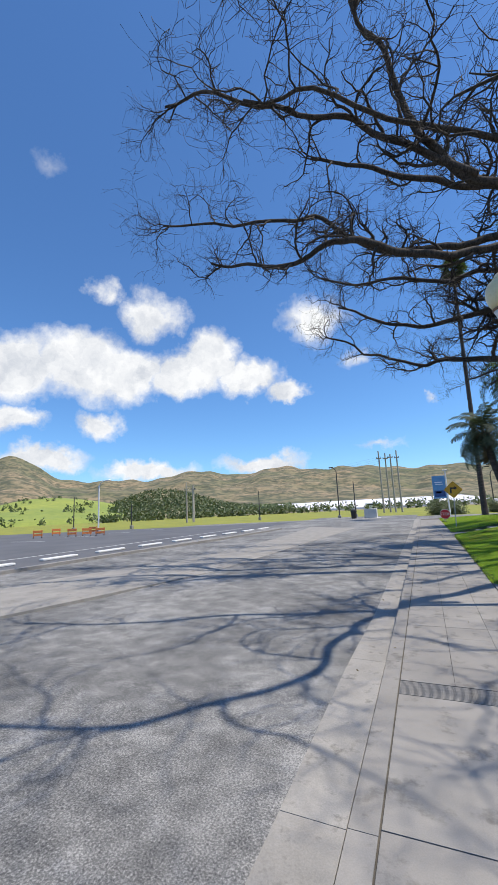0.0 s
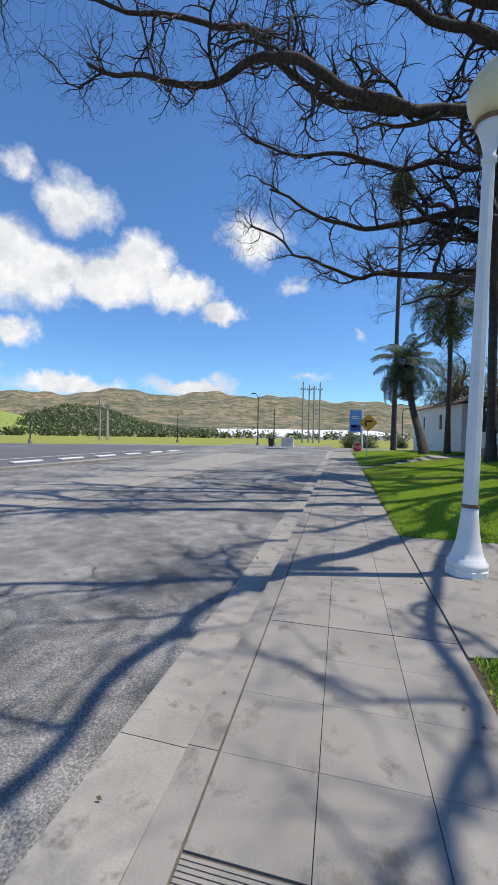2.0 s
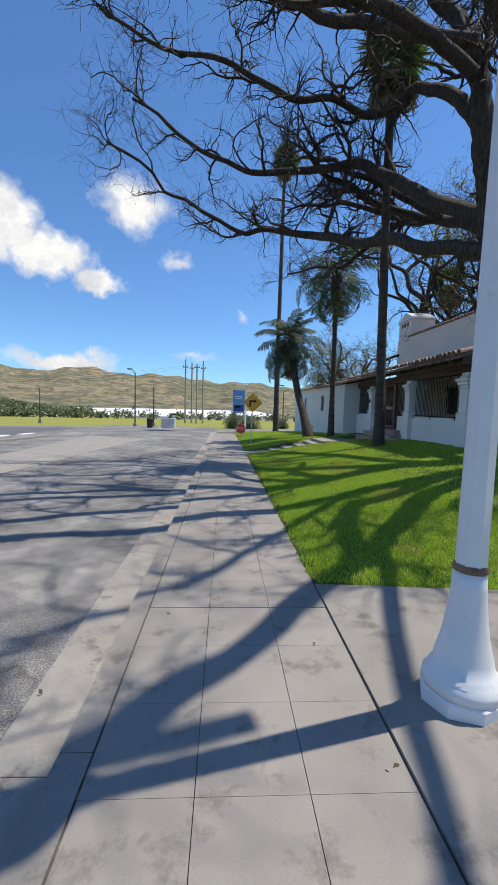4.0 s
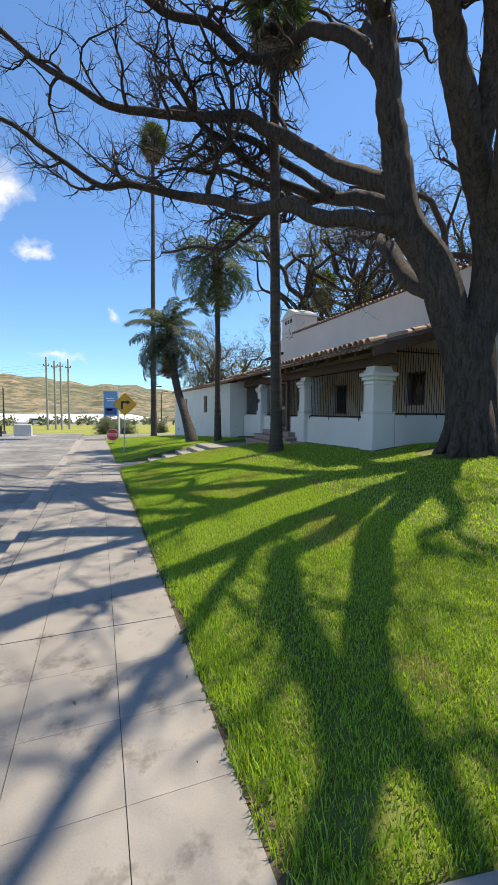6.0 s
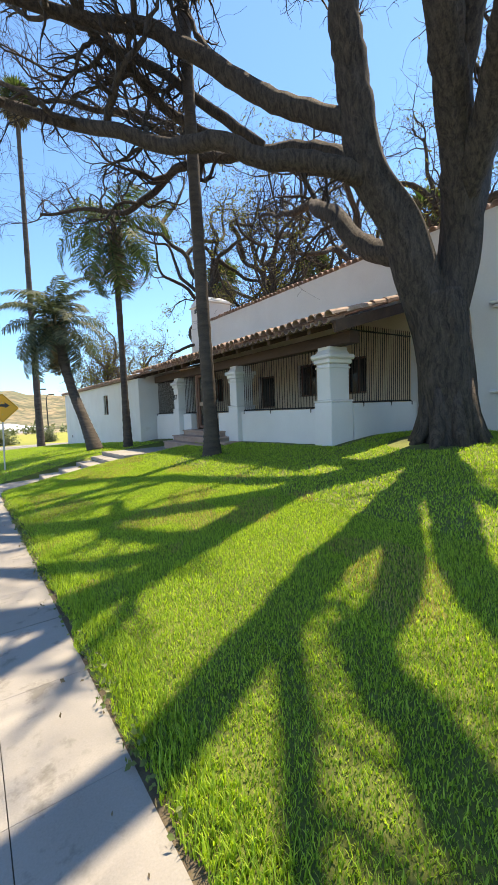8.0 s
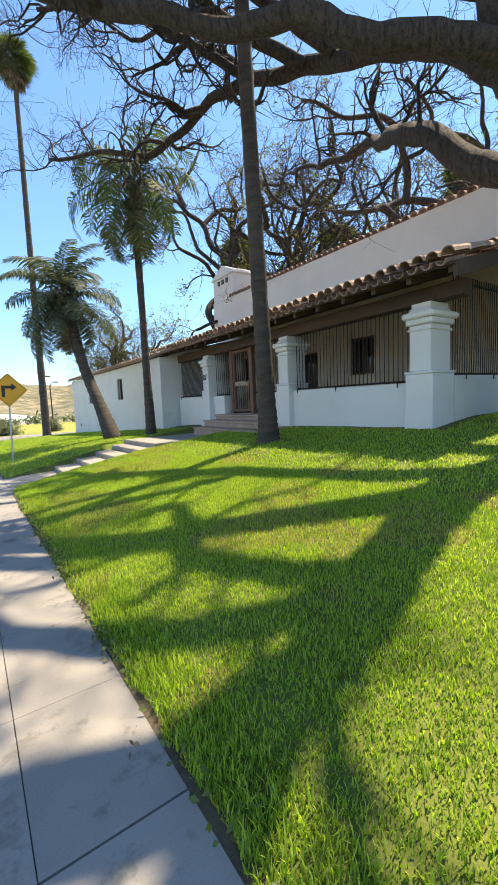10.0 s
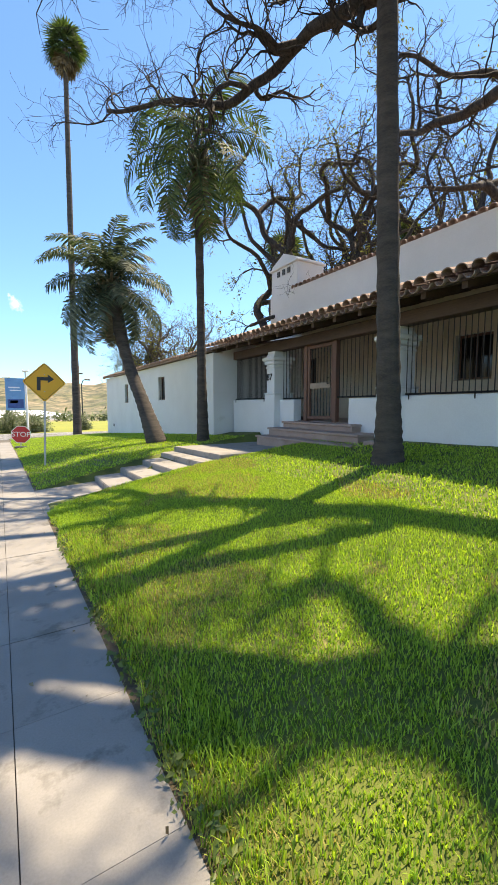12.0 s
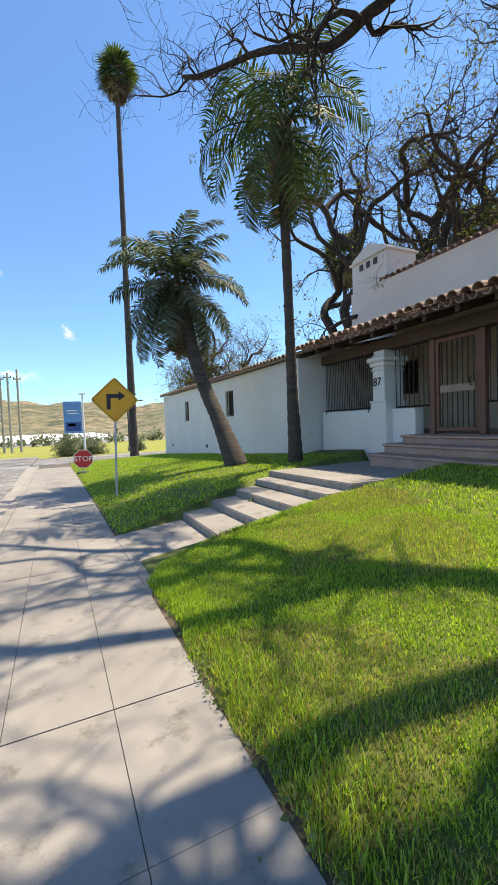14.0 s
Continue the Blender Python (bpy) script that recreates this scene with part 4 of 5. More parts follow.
TREE = (9.0, 15.8, 0.9)
trunk = ([(9.09, 15.71, 0.5, 0.68), (9.08, 15.72, 0.95, 0.55), (9.07, 15.74, 1.5, 0.48), (9.05, 15.77, 2.3, 0.46), (9.0, 15.82, 3.0, 0.48), (8.95, 15.85, 3.6, 0.46)], 1.0)
limbs = [
    trunk,
    # left stem
    ([(8.88, 15.92, 3.0, 0.36), (8.66, 16.08, 4.0, 0.39), (8.40, 16.22, 4.9, 0.37), (7.90, 16.48, 5.8, 0.33), (7.62, 16.5, 6.9, 0.29), (7.35, 16.42, 8.0, 0.26), (7.12, 16.3, 9.1, 0.23), (6.95, 16.45, 10.3, 0.19), (6.5, 16.8, 11.5, 0.16), (5.2, 16.6, 12.5, 0.13), (3.2, 15.8, 13.2, 0.11), (0.8, 14.8, 13.8, 0.08), (-1.2, 13.8, 14.2, 0.05)], 0.5),
    # long low limb over the pavement
    ([(7.95, 16.4, 5.6, 0.19), (7.3, 16.8, 5.85, 0.18), (6.4, 17.9, 6.4, 0.175), (5.2, 19.3, 7.1, 0.15), (3.9, 20.8, 7.8, 0.125), (2.6, 21.7, 8.3, 0.10), (1.5, 22.0, 8.5, 0.08), (-0.6, 21.2, 9.2, 0.055), (-2.6, 20.2, 10.0, 0.04)], 0.35),
    ([(7.7, 16.5, 6.5, 0.21), (7.0, 17.9, 7.55, 0.19), (6.4, 18.8, 8.5, 0.185), (5.6, 19.6, 9.5, 0.16), (4.4, 20.6, 9.9, 0.13), (2.6, 21.1, 10.1, 0.10), (0.6, 21.0, 10.4, 0.075), (-1.8, 20.4, 11.8, 0.045)], 0.3),
    ([(7.25, 16.4, 8.5, 0.17), (6.75, 17.3, 10.0, 0.15), (6.25, 18.8, 10.9, 0.13), (5.5, 19.6, 10.9, 0.115), (4.2, 19.4, 11.2, 0.10), (2.4, 18.8, 11.0, 0.085), (0.4, 18.4, 11.4, 0.065), (-2.0, 18.0, 12.0, 0.04)], 0.25),
    ([(7.05, 16.3, 9.5, 0.15), (4.9, 15.2, 9.6, 0.135), (2.5, 14.3, 9.4, 0.13), (0.6, 13.5, 9.9, 0.12), (-0.7, 13.3, 10.3, 0.10), (-2.9, 13.4, 10.2, 0.07), (-5.0, 13.0, 10.8, 0.045)], 0.2),
    ([(6.9, 16.2, 10.2, 0.16), (4.7, 17.0, 11.1, 0.14), (1.8, 16.2, 11.05, 0.12), (-0.15, 15.8, 11.7, 0.10), (-1.4, 15.0, 12.8, 0.08), (-4.4, 13.6, 12.6, 0.055), (-7.0, 12.4, 12.7, 0.035)], 0.2),
    # right stem
    ([(9.0, 15.8, 3.0, 0.36), (9.24, 15.6, 4.2, 0.35), (9.05, 15.42, 5.1, 0.31), (8.4, 15.17, 6.25, 0.27), (7.7, 14.97, 7.2, 0.235), (7.15, 14.83, 8.1, 0.2), (5.6, 14.1, 9.8, 0.16), (3.5, 13.3, 11.2, 0.13), (2.2, 12.8, 12.8, 0.11), (1.6, 12.0, 14.6, 0.08), (1.0, 11.0, 16.2, 0.05)], 0.5),
    ([(3.7, 13.4, 11.1, 0.12), (1.8, 12.7, 12.4, 0.10), (0.0, 12.1, 13.6, 0.085), (-2.4, 10.4, 13.8, 0.06), (-4.6, 9.5, 13.7, 0.035)], 0.1),
    ([(9.25, 15.5, 4.6, 0.25), (9.95, 15.5, 6.1, 0.24), (10.3, 15.45, 7.2, 0.22), (10.8, 15.3, 9.6, 0.19), (10.9, 14.6, 11.6, 0.13), (10.6, 14.0, 13.6, 0.07)], 0.3),
    ([(9.05, 15.4, 5.1, 0.25), (8.3, 14.5, 6.3, 0.22), (7.5, 13.84, 7.0, 0.2), (7.1, 13.1, 7.35, 0.18), (6.6, 12.3, 7.7, 0.155), (5.3, 10.5, 7.8, 0.12), (4.0, 9.0, 8.0, 0.08), (3.6, 7.6, 8.0, 0.065), (3.5, 5.9, 8.1, 0.052), (2.8, 4.9, 8.2, 0.042), (2.0, 4.5, 8.4, 0.034), (0.7, 4.3, 8.7, 0.03)], 0.5),
    ([(5.0, 9.6, 7.65, 0.08), (3.2, 9.0, 8.4, 0.06), (1.2, 7.8, 8.8, 0.045), (-1.0, 7.0, 9.4, 0.03)], 0.2),
    ([(6.7, 12.5, 7.6, 0.09), (6.1, 9.6, 8.2, 0.065), (5.75, 7.2, 8.4, 0.05), (5.5, 4.6, 8.6, 0.04), (4.6, 2.4, 9.0, 0.03)], 0.3),
    # limbs that reach over the house
    ([(8.6, 16.15, 4.3, 0.25), (8.7, 17.2, 4.9, 0.22), (8.95, 18.3, 6.1, 0.20), (9.9, 19.8, 7.1, 0.17), (11.2, 21.4, 8.2, 0.13), (11.8, 23.4, 9.0, 0.09), (12.2, 25.4, 9.8, 0.06)], 0.3),
    ([(8.1, 16.4, 5.5, 0.23), (8.2, 18.0, 7.1, 0.20), (8.1, 20.2, 8.2, 0.17), (7.8, 22.0, 9.0, 0.14), (7.1, 23.5, 8.95, 0.11), (6.3, 24.4, 8.3, 0.09), (5.6, 25.1, 8.4, 0.07), (4.1, 26.4, 8.35, 0.04)], 0.35),
    ([(7.3, 16.4, 8.2, 0.17), (7.8, 17.5, 10.4, 0.15), (8.6, 18.8, 12.0, 0.13), (9.4, 19.8, 13.6, 0.09), (9.8, 20.4, 15.0, 0.05)], 0.3),
    ([(7.0, 16.25, 9.8, 0.15), (6.2, 16.8, 11.8, 0.13), (5.0, 17.6, 13.6, 0.11), (4.2, 18.2, 15.2, 0.06)], 0.25),
    ([(7.1, 14.8, 8.2, 0.10), (7.1, 13.5, 10.8, 0.08), (6.8, 12.0, 13.2, 0.06), (6.2, 10.6, 15.0, 0.04)], 0.25),
    # next two limbs are added for the shadow they cast on lawn and pavement
    ([(8.3, 15.1, 6.4, 0.19), (7.8, 14.4, 7.9, 0.175), (7.3, 14.1, 8.6, 0.165), (7.1, 13.5, 8.9, 0.15), (7.05, 12.9, 9.2, 0.14), (7.0, 12.2, 9.5, 0.12), (6.4, 11.0, 10.0, 0.09), (5.4, 9.8, 10.4, 0.05)], 0.3),
    ([(8.0, 20.4, 8.3, 0.14), (6.4, 21.2, 9.2, 0.12), (5.0, 21.0, 9.8, 0.10), (3.6, 20.4, 10.2, 0.06)], 0.2),
    ([(7.9, 22.0, 9.0, 0.11), (6.2, 22.8, 9.9, 0.09), (4.8, 23.4, 10.2, 0.07), (3.6, 24.2, 10.4, 0.04)], 0.15),
    ([(8.0, 19.6, 8.0, 0.13), (6.4, 20.8, 9.6, 0.11), (5.0, 22.0, 11.0, 0.085), (3.4, 23.4, 12.0, 0.05)], 0.2),
    ([(7.85, 21.8, 8.95, 0.10), (7.6, 23.2, 10.4, 0.085), (6.8, 24.8, 11.6, 0.065), (5.4, 26.4, 12.4, 0.04)], 0.15),
]
crooked_tree("old_tree", "huge old bare tree with dark crooked limbs", limbs, 11, BARK, TREE, 0.74)

# buttress roots at its foot
for k in range(9):
    a = 0.5 + k * 0.7
    T = Tubes()
    c, s = math.cos(a), math.sin(a)
    T.add([Vector((0.06 + c * 0.38, s * 0.38 - 0.06, 1.1)), Vector((0.06 + c * 0.42, s * 0.42 - 0.06, 0.5)), Vector((0.06 + c * 0.52, s * 0.52 - 0.06, 0.16)), Vector((0.06 + c * 0.76, s * 0.76 - 0.06, -0.14))], [0.08, 0.13, 0.14, 0.06], 8)
    piece("root", T.mesh("root", BARK), bpy.data.objects["old_tree"])


def far_tree(name, label, x, y, height, seed, spread, leaves, base_z=0.3, stems=5, bark=BARK_FAR, reach=1.3, per=0.62):
    """A bare spreading tree farther off, built of rising forked limbs."""
    r = random.Random(seed)
    fork = height * 0.3
    L = [([(x, y, base_z - 0.3, 0.45), (x, y, base_z + 0.6, 0.34), (x + 0.1, y, base_z + fork * 0.6, 0.29), (x + 0.1, y + 0.1, base_z + fork, 0.27)], 1.0)]
    for k in range(stems):
        a = 2 * math.pi * (k + r.uniform(-0.25, 0.25)) / stems
        pts, p = [], Vector((x, y, base_z + fork * r.uniform(0.75, 1.0)))
        d = Vector((math.cos(a), math.sin(a), r.uniform(0.5, 1.0))).normalized()
        n = 10
        for i in range(n):
            pts.append((*p, 0.23 * (1 - i / n) + 0.04))
            d = (d + rand_dir(r) * 0.95 + UP * 0.24).normalized()
            p = p + d * (height * 0.8 / n * spread)
        L.append((pts, 0.2))
        for j in (3, 4, 6, 7):
            q = Vector(pts[j][:3])
            d2 = (rand_dir(r) + UP * 0.5).normalized()
            sub = []
            for i in range(5):
                sub.append((*q, 0.12 * (1 - i / 5) + 0.025))
                d2 = (d2 + rand_dir(r) * 0.8 + UP * 0.14).normalized()
                q = q + d2 * (height * 0.09 * spread)
            L.append((sub, 0.15))
    return crooked_tree(name, label, L, seed, bark, (x, y, base_z), 1.0, leaves, reach, per, False)


far_tree("bare_tree", "bare spreading tree behind the house roof", 15.2, 34.0, 16.5, 21, 1.0, (LEAF_YELLOW, 0.05, 5, 0.17), stems=7, bark=BARK, per=1.5, reach=1.0)
far_tree("bare_tree", "bare spreading tree with sparse yellow-green leaves", 20.5, 29.0, 16.5, 22, 1.05, (LEAF_YELLOW, 0.05, 5, 0.17), stems=6, bark=BARK, per=1.5, reach=1.0)
far_tree("bare_tree", "bare crooked tree behind the flat roof", 20.5, 20.5, 15.5, 25, 1.05, (LEAF_YELLOW, 0.16, 4, 0.15), stems=6, bark=BARK, per=1.5, reach=1.0)
far_tree("leafy_tree", "small tree with thin yellow-green foliage", 14.0, 50.0, 9.5, 23, 0.9, (LEAF_YELLOW, -0.1, 3, 0.16), stems=5, reach=1.0)


# ---- palms ----
def feather_frond(name, material, length, droop, leaflets, leaf_len, seed, fold=0.5, sides=2):
    """A feather palm frond along x: bent midrib and narrow hanging leaflets."""
    r = random.Random(seed)
    v, f = [], []
    pts = []
    for i in range(leaflets + 1):
        t = i / leaflets
        ang = radians(38) - droop * t ** 1.3
        pts.append((t, ang))
    p, path = Vector((0, 0, 0)), []
    for t, ang in pts:
        path.append(p.copy())
        p = p + Vector((math.cos(ang), 0, math.sin(ang))) * (length / leaflets)
    for i, q in enumerate(path[:-1]):
        w = 0.03 * (1 - i / leaflets) + 0.006
        n = path[i + 1]
        w2 = 0.03 * (1 - (i + 1) / leaflets) + 0.006
        b = len(v)
        v.extend((q + Vector((0, w, 0)), q - Vector((0, w, 0)), n - Vector((0, w2, 0)), n + Vector((0, w2, 0)), q - Vector((0, 0, w)), n - Vector((0, 0, w2))))
        f.extend(((b, b + 1, b + 2, b + 3), (b, b + 3, b + 5, b + 4), (b + 1, b + 4, b + 5, b + 2)))
        t = i / leaflets
        if t < 0.1:
            continue
        d = (n - q).normalized()
        for s in (-1, 1):
            l = leaf_len * (0.45 + 0.9 * math.sin(math.pi * min(1, 0.12 + t * 0.86))) * r.uniform(0.8, 1.15)
            out = (d * r.uniform(0.35, 0.7) + Vector((0, s, 0)) + UP * r.uniform(-fold, 0.25 * fold)).normalized()
            mid = q + out * l * 0.55
            tip = mid + (out + Vector((0, 0, -r.uniform(0.5, 1.2)))).normalized() * l * 0.5
            wide = d * 0.027
            b = len(v)
            v.extend((q - wide * 0.5, q + wide * 0.5, mid + wide, mid - wide, tip))
            f.extend(((b, b + 1, b + 2, b + 3), (b + 3, b + 2, b + 4)))
    me = bpy.data.meshes.new(name)
    me.from_pydata([tuple(c) for c in v], [], f)
    me.materials.append(material)
    return me


def fan_leaf(name, material, size, seed, stem=0.42):
    """A fan palm leaf along x: stalk and a pleated fan with split tips."""
    r = random.Random(seed)
    v, f = [], []
    stalk = size * stem
    v.extend(((0, -0.02, 0), (0, 0.02, 0), (stalk, 0.015, 0.05), (stalk, -0.015, 0.05)))
    f.append((0, 1, 2, 3))
    n = 19
    c = Vector((stalk, 0, 0.05))
    for i in range(n):
        a = radians(-105 + 210 * i / (n - 1))
        l = size * (0.95 - 0.25 * abs(i - n // 2) / n) * r.uniform(0.9, 1.08)
        d = Vector((math.cos(a), math.sin(a), -0.12))
        s = Vector((-math.sin(a), math.cos(a), 0)) * size * 0.055
        m = c + d * l * 0.6
        t = c + d * l + Vector((0, 0, -size * r.uniform(0.1, 0.3)))
        b = len(v)
        v.extend((tuple(c), tuple(m - s + UP * 0.02), tuple(m + s - UP * 0.02), tuple(t)))
        f.extend(((b, b + 1, b + 2), (b + 1, b + 3, b + 2)))
    me = bpy.data.meshes.new(name)
    me.from_pydata(v, [], f)
    me.materials.append(material)
    return me


def palm_trunk(points, bark, tree, base, rings=0.22, sides=14):
    """A ringed trunk along its course."""
    P, R = spline(points, 12)
    inv = Matrix.Translation(-Vector(base))
    r = random.Random(int(points[0][0] * 100))
    fine_p, fine_r = [], []
    for k, (p, q) in enumerate(zip(P, R)):
        fine_p.append(inv @ p)
        fine_r.append(q * (1 + (0.05 if k % 2 else -0.03) + r.uniform(-0.02, 0.02)))
    T = Tubes()
    T.add(fine_p, fine_r, sides)
    piece("trunk", T.mesh("trunk", bark), tree)


def feather_palm(label, base, course, bark, leaf, length, leaf_len, count, seed, droop=2.2, dead=6, top_rise=85, low_rise=-20):
    tree = thing("palm_tree", label, "palm tree", base)
    palm_trunk(course, bark, tree, base)
    r = random.Random(seed)
    kinds = [feather_frond("frond", leaf, length * s, droop * w, 52, leaf_len, seed + i) for i, (s, w) in enumerate(((1.0, 1.0), (0.9, 1.15), (0.8, 0.8)))]
    dry = feather_frond("dry_frond", FROND_DRY, length * 0.75, droop * 1.2, 30, leaf_len * 0.7, seed + 9)
    top = Vector(course[-1][:3]) - Vector(base)
    for k in range(count):
        a = k * 137.5 + r.uniform(-14, 14)
        rise = top_rise - (top_rise - low_rise) * (k / count) ** 0.9
        m = Matrix.Translation(top + UP * (0.35 - 0.5 * k / count)) @ pose(0, 0, 0, 0, 0, a) @ pose(0, 0, 0, r.uniform(-18, 18), -(rise - 38), 0)
        piece("frond", kinds[k % 3], tree, m)
    for k in range(dead):
        a = k * 61 + r.uniform(-20, 20)
        piece("dry_frond", dry, tree, Matrix.Translation(top - UP * 0.35) @ pose(0, 0, 0, 0, 0, a) @ pose(0, 0, 0, 0, 95 + r.uniform(-12, 16), 0))
    boots = Tubes()
    for k in range(40):
        a = k * 2.4
        z = -0.9 + 1.1 * k / 40
        q = course[-1][3]
        o = Vector((math.cos(a), math.sin(a), 0))
        boots.add([top + UP * z + o * q * 0.8, top + UP * (z + 0.16) + o * (q + 0.1), top + UP * (z + 0.34) + o * (q + 0.2)], [0.07, 0.05, 0.02], 5)
    tagged(piece("leaf_bases", boots.mesh("leaf_bases", FROND_DRY), tree), kind="stuff")
    return tree


def fan_palm(label, base, course, bark, size, count, skirt, seed, stalk=0.42):
    tree = thing("palm_tree", label, "palm tree", base)
    palm_trunk(course, bark, tree, base)
    r = random.Random(seed)
    green = [fan_leaf("frond", FROND, size * s, seed + i, stalk) for i, s in enumerate((1.0, 0.9, 0.8))]
    dry = fan_leaf("dry_frond", FROND_DRY, size * 0.85, seed + 7)
    top = Vector(course[-1][:3]) - Vector(base)
    for k in range(count):
        a = k * 137.5 + r.uniform(-15, 15)
        rise = 76 - 115 * k / count + r.uniform(-14, 14)
        piece("frond", green[k % 3], tree, Matrix.Translation(top + UP * (0.4 - 0.6 * k / count)) @ pose(0, 0, 0, 0, 0, a) @ pose(0, 0, 0, r.uniform(-25, 25), -rise, 0))
    for k in range(skirt):
        a = k * 100 + r.uniform(-15, 15)
        piece("dry_frond", dry, tree, Matrix.Translation(top - UP * (0.1 + 0.55 * size * k / max(1, skirt))) @ pose(0, 0, 0, 0, 0, a) @ pose(0, 0, 0, 0, 42 + r.uniform(-14, 25), 0))
    return tree


fan_palm("tall slim dark-trunked fan palm rising from the lawn", (6.6, 20.4, 0.7),
         [(6.6, 20.4, 0.45, 0.30), (6.6, 20.4, 0.75, 0.23), (6.62, 20.42, 1.6, 0.17), (6.6, 20.45, 4.0, 0.155), (6.58, 20.5, 8.0, 0.14), (6.55, 20.5, 13.2, 0.13)], PALM_BARK, 1.1, 20, 8, 31)
feather_palm("drooping feather palm with slim trunk by the wing", (6.63, 27.05, 0.65),
             [(6.63, 27.05, 0.45, 0.26), (6.63, 27.05, 0.75, 0.18), (6.64, 27.08, 2.5, 0.13), (6.66, 27.1, 4.6, 0.11), (6.66, 27.1, 8.5, 0.12)], PALM_BARK, FROND, 3.3, 0.6, 18, 41, 2.7, 5, 86, -34)
feather_palm("leaning grey-trunked palm with silvery arching fronds", (5.75, 29.0, 0.6),
             [(5.85, 28.9, 0.4, 0.38), (5.82, 29.0, 0.7, 0.31), (5.62, 29.5, 1.8, 0.22), (5.33, 30.2, 3.3, 0.19), (4.98, 30.85, 5.85, 0.26)], PALM_BARK_GREY, FROND_BLUE, 2.7, 0.46, 34, 43, 1.55, 8, 88, -36)
fan_palm("very tall fan palm with small green crown", (6.25, 48.7, 0.0),
         [(6.25, 48.7, -0.3, 0.42), (6.25, 48.7, 0.4, 0.30), (6.3, 48.7, 9, 0.22), (6.4, 48.7, 18, 0.18), (6.5, 48.7, 27.2, 0.15)], PALM_BARK_GREY, 1.2, 34, 14, 33, 0.55)
for x, y, h, s in ((20.5, 42.0, 13.5, 51), (23.5, 34.0, 12.0, 52), (27.0, 27.0, 14.0, 53)):
    fan_palm("fan palm far behind the house", (x, y, 0.2), [(x, y, 0, 0.3), (x, y, 1, 0.22), (x + 0.1, y, h * 0.6, 0.18), (x + 0.15, y, h, 0.16)], PALM_BARK_GREY, 1.5, 26, 16, s)


# ---- street furniture ----
def lamp_post():
    lamp = thing("street_lamp", "white painted lamp post with yellowed acorn globe", "street lamp", (2.78, 8.88, 0.012))
    bm = bmesh.new()
    lathe(bm, [(0.222, 0.0), (0.222, 0.085), (0.214, 0.095)], 8)
    part("plinth", bm, LAMP_PAINT, lamp)
    bm = bmesh.new()
    lathe(bm, [(0.205, 0.095), (0.21, 0.15), (0.185, 0.17), (0.18, 0.20), (0.165, 0.21), (0.15, 0.28), (0.125, 0.38), (0.105, 0.52), (0.092, 0.66), (0.086, 0.76)], 16)
    part("base", bm, LAMP_PAINT, lamp, smooth=True)
    bm = bmesh.new()
    lathe(bm, [(0.08, 0.745), (0.092, 0.76), (0.092, 0.78), (0.08, 0.795)], 16)
    part("joint_ring", bm, RUST, lamp, "rusty joint ring", True)
    bm = bmesh.new()
    lathe(bm, [(0.082, 0.78), (0.076, 1.8), (0.069, 3.1), (0.062, 4.5)], 8)
    part("shaft", bm, LAMP_PAINT, lamp)
    bm = bmesh.new()
    lathe(bm, [(0.062, 4.48), (0.078, 4.50), (0.078, 4.55), (0.062, 4.57), (0.068, 4.63), (0.09, 4.74), (0.12, 4.84), (0.15, 4.90)], 16)
    part("neck", bm, LAMP_PAINT, lamp, smooth=True)
    bm = bmesh.new()
    lathe(bm, [(0.15, 4.895), (0.165, 4.905), (0.165, 4.94), (0.15, 4.95)], 20)
    part("collar", bm, RUST, lamp, "rusty collar", True)
    bm = bmesh.new()
    lathe(bm, [(0.15, 4.95), (0.205, 5.03), (0.24, 5.13), (0.25, 5.23), (0.235, 5.33), (0.195, 5.41), (0.14, 5.46), (0.105, 5.48)], 24)
    part("globe", bm, GLOBE, lamp, "yellowed acorn globe", True)
    bm = bmesh.new()
    lathe(bm, [(0.11, 5.475), (0.115, 5.50), (0.085, 5.53), (0.075, 5.56), (0.05, 5.59), (0.01, 5.62)], 16)
    part("finial", bm, GLOBE, lamp, smooth=True)
    lamp.rotation_euler = (0, radians(1.3), 0)


lamp_post()


def flat_ring(bm, pts, y, thick):
    front = [bm.verts.new((px, y, pz)) for px, pz in pts]
    back = [bm.verts.new((px, y + thick, pz)) for px, pz in pts]
    bm.faces.new(front)
    bm.faces.new(back[::-1])
    for i in range(len(pts)):
        bm.faces.new((front[i], back[i], back[(i + 1) % len(pts)], front[(i + 1) % len(pts)]))


def rounded(pts, cut):
    out = []
    n = len(pts)
    for i in range(n):
        p, a, b = Vector(pts[i]), Vector(pts[i - 1]), Vector(pts[(i + 1) % n])
        for s in (0, 1, 2):
            u = p + (a - p).normalized() * cut
            w = p + (b - p).normalized() * cut
            t = s / 2
            out.append(tuple((1 - t) ** 2 * u + 2 * t * (1 - t) * p + t * t * w))
    return out


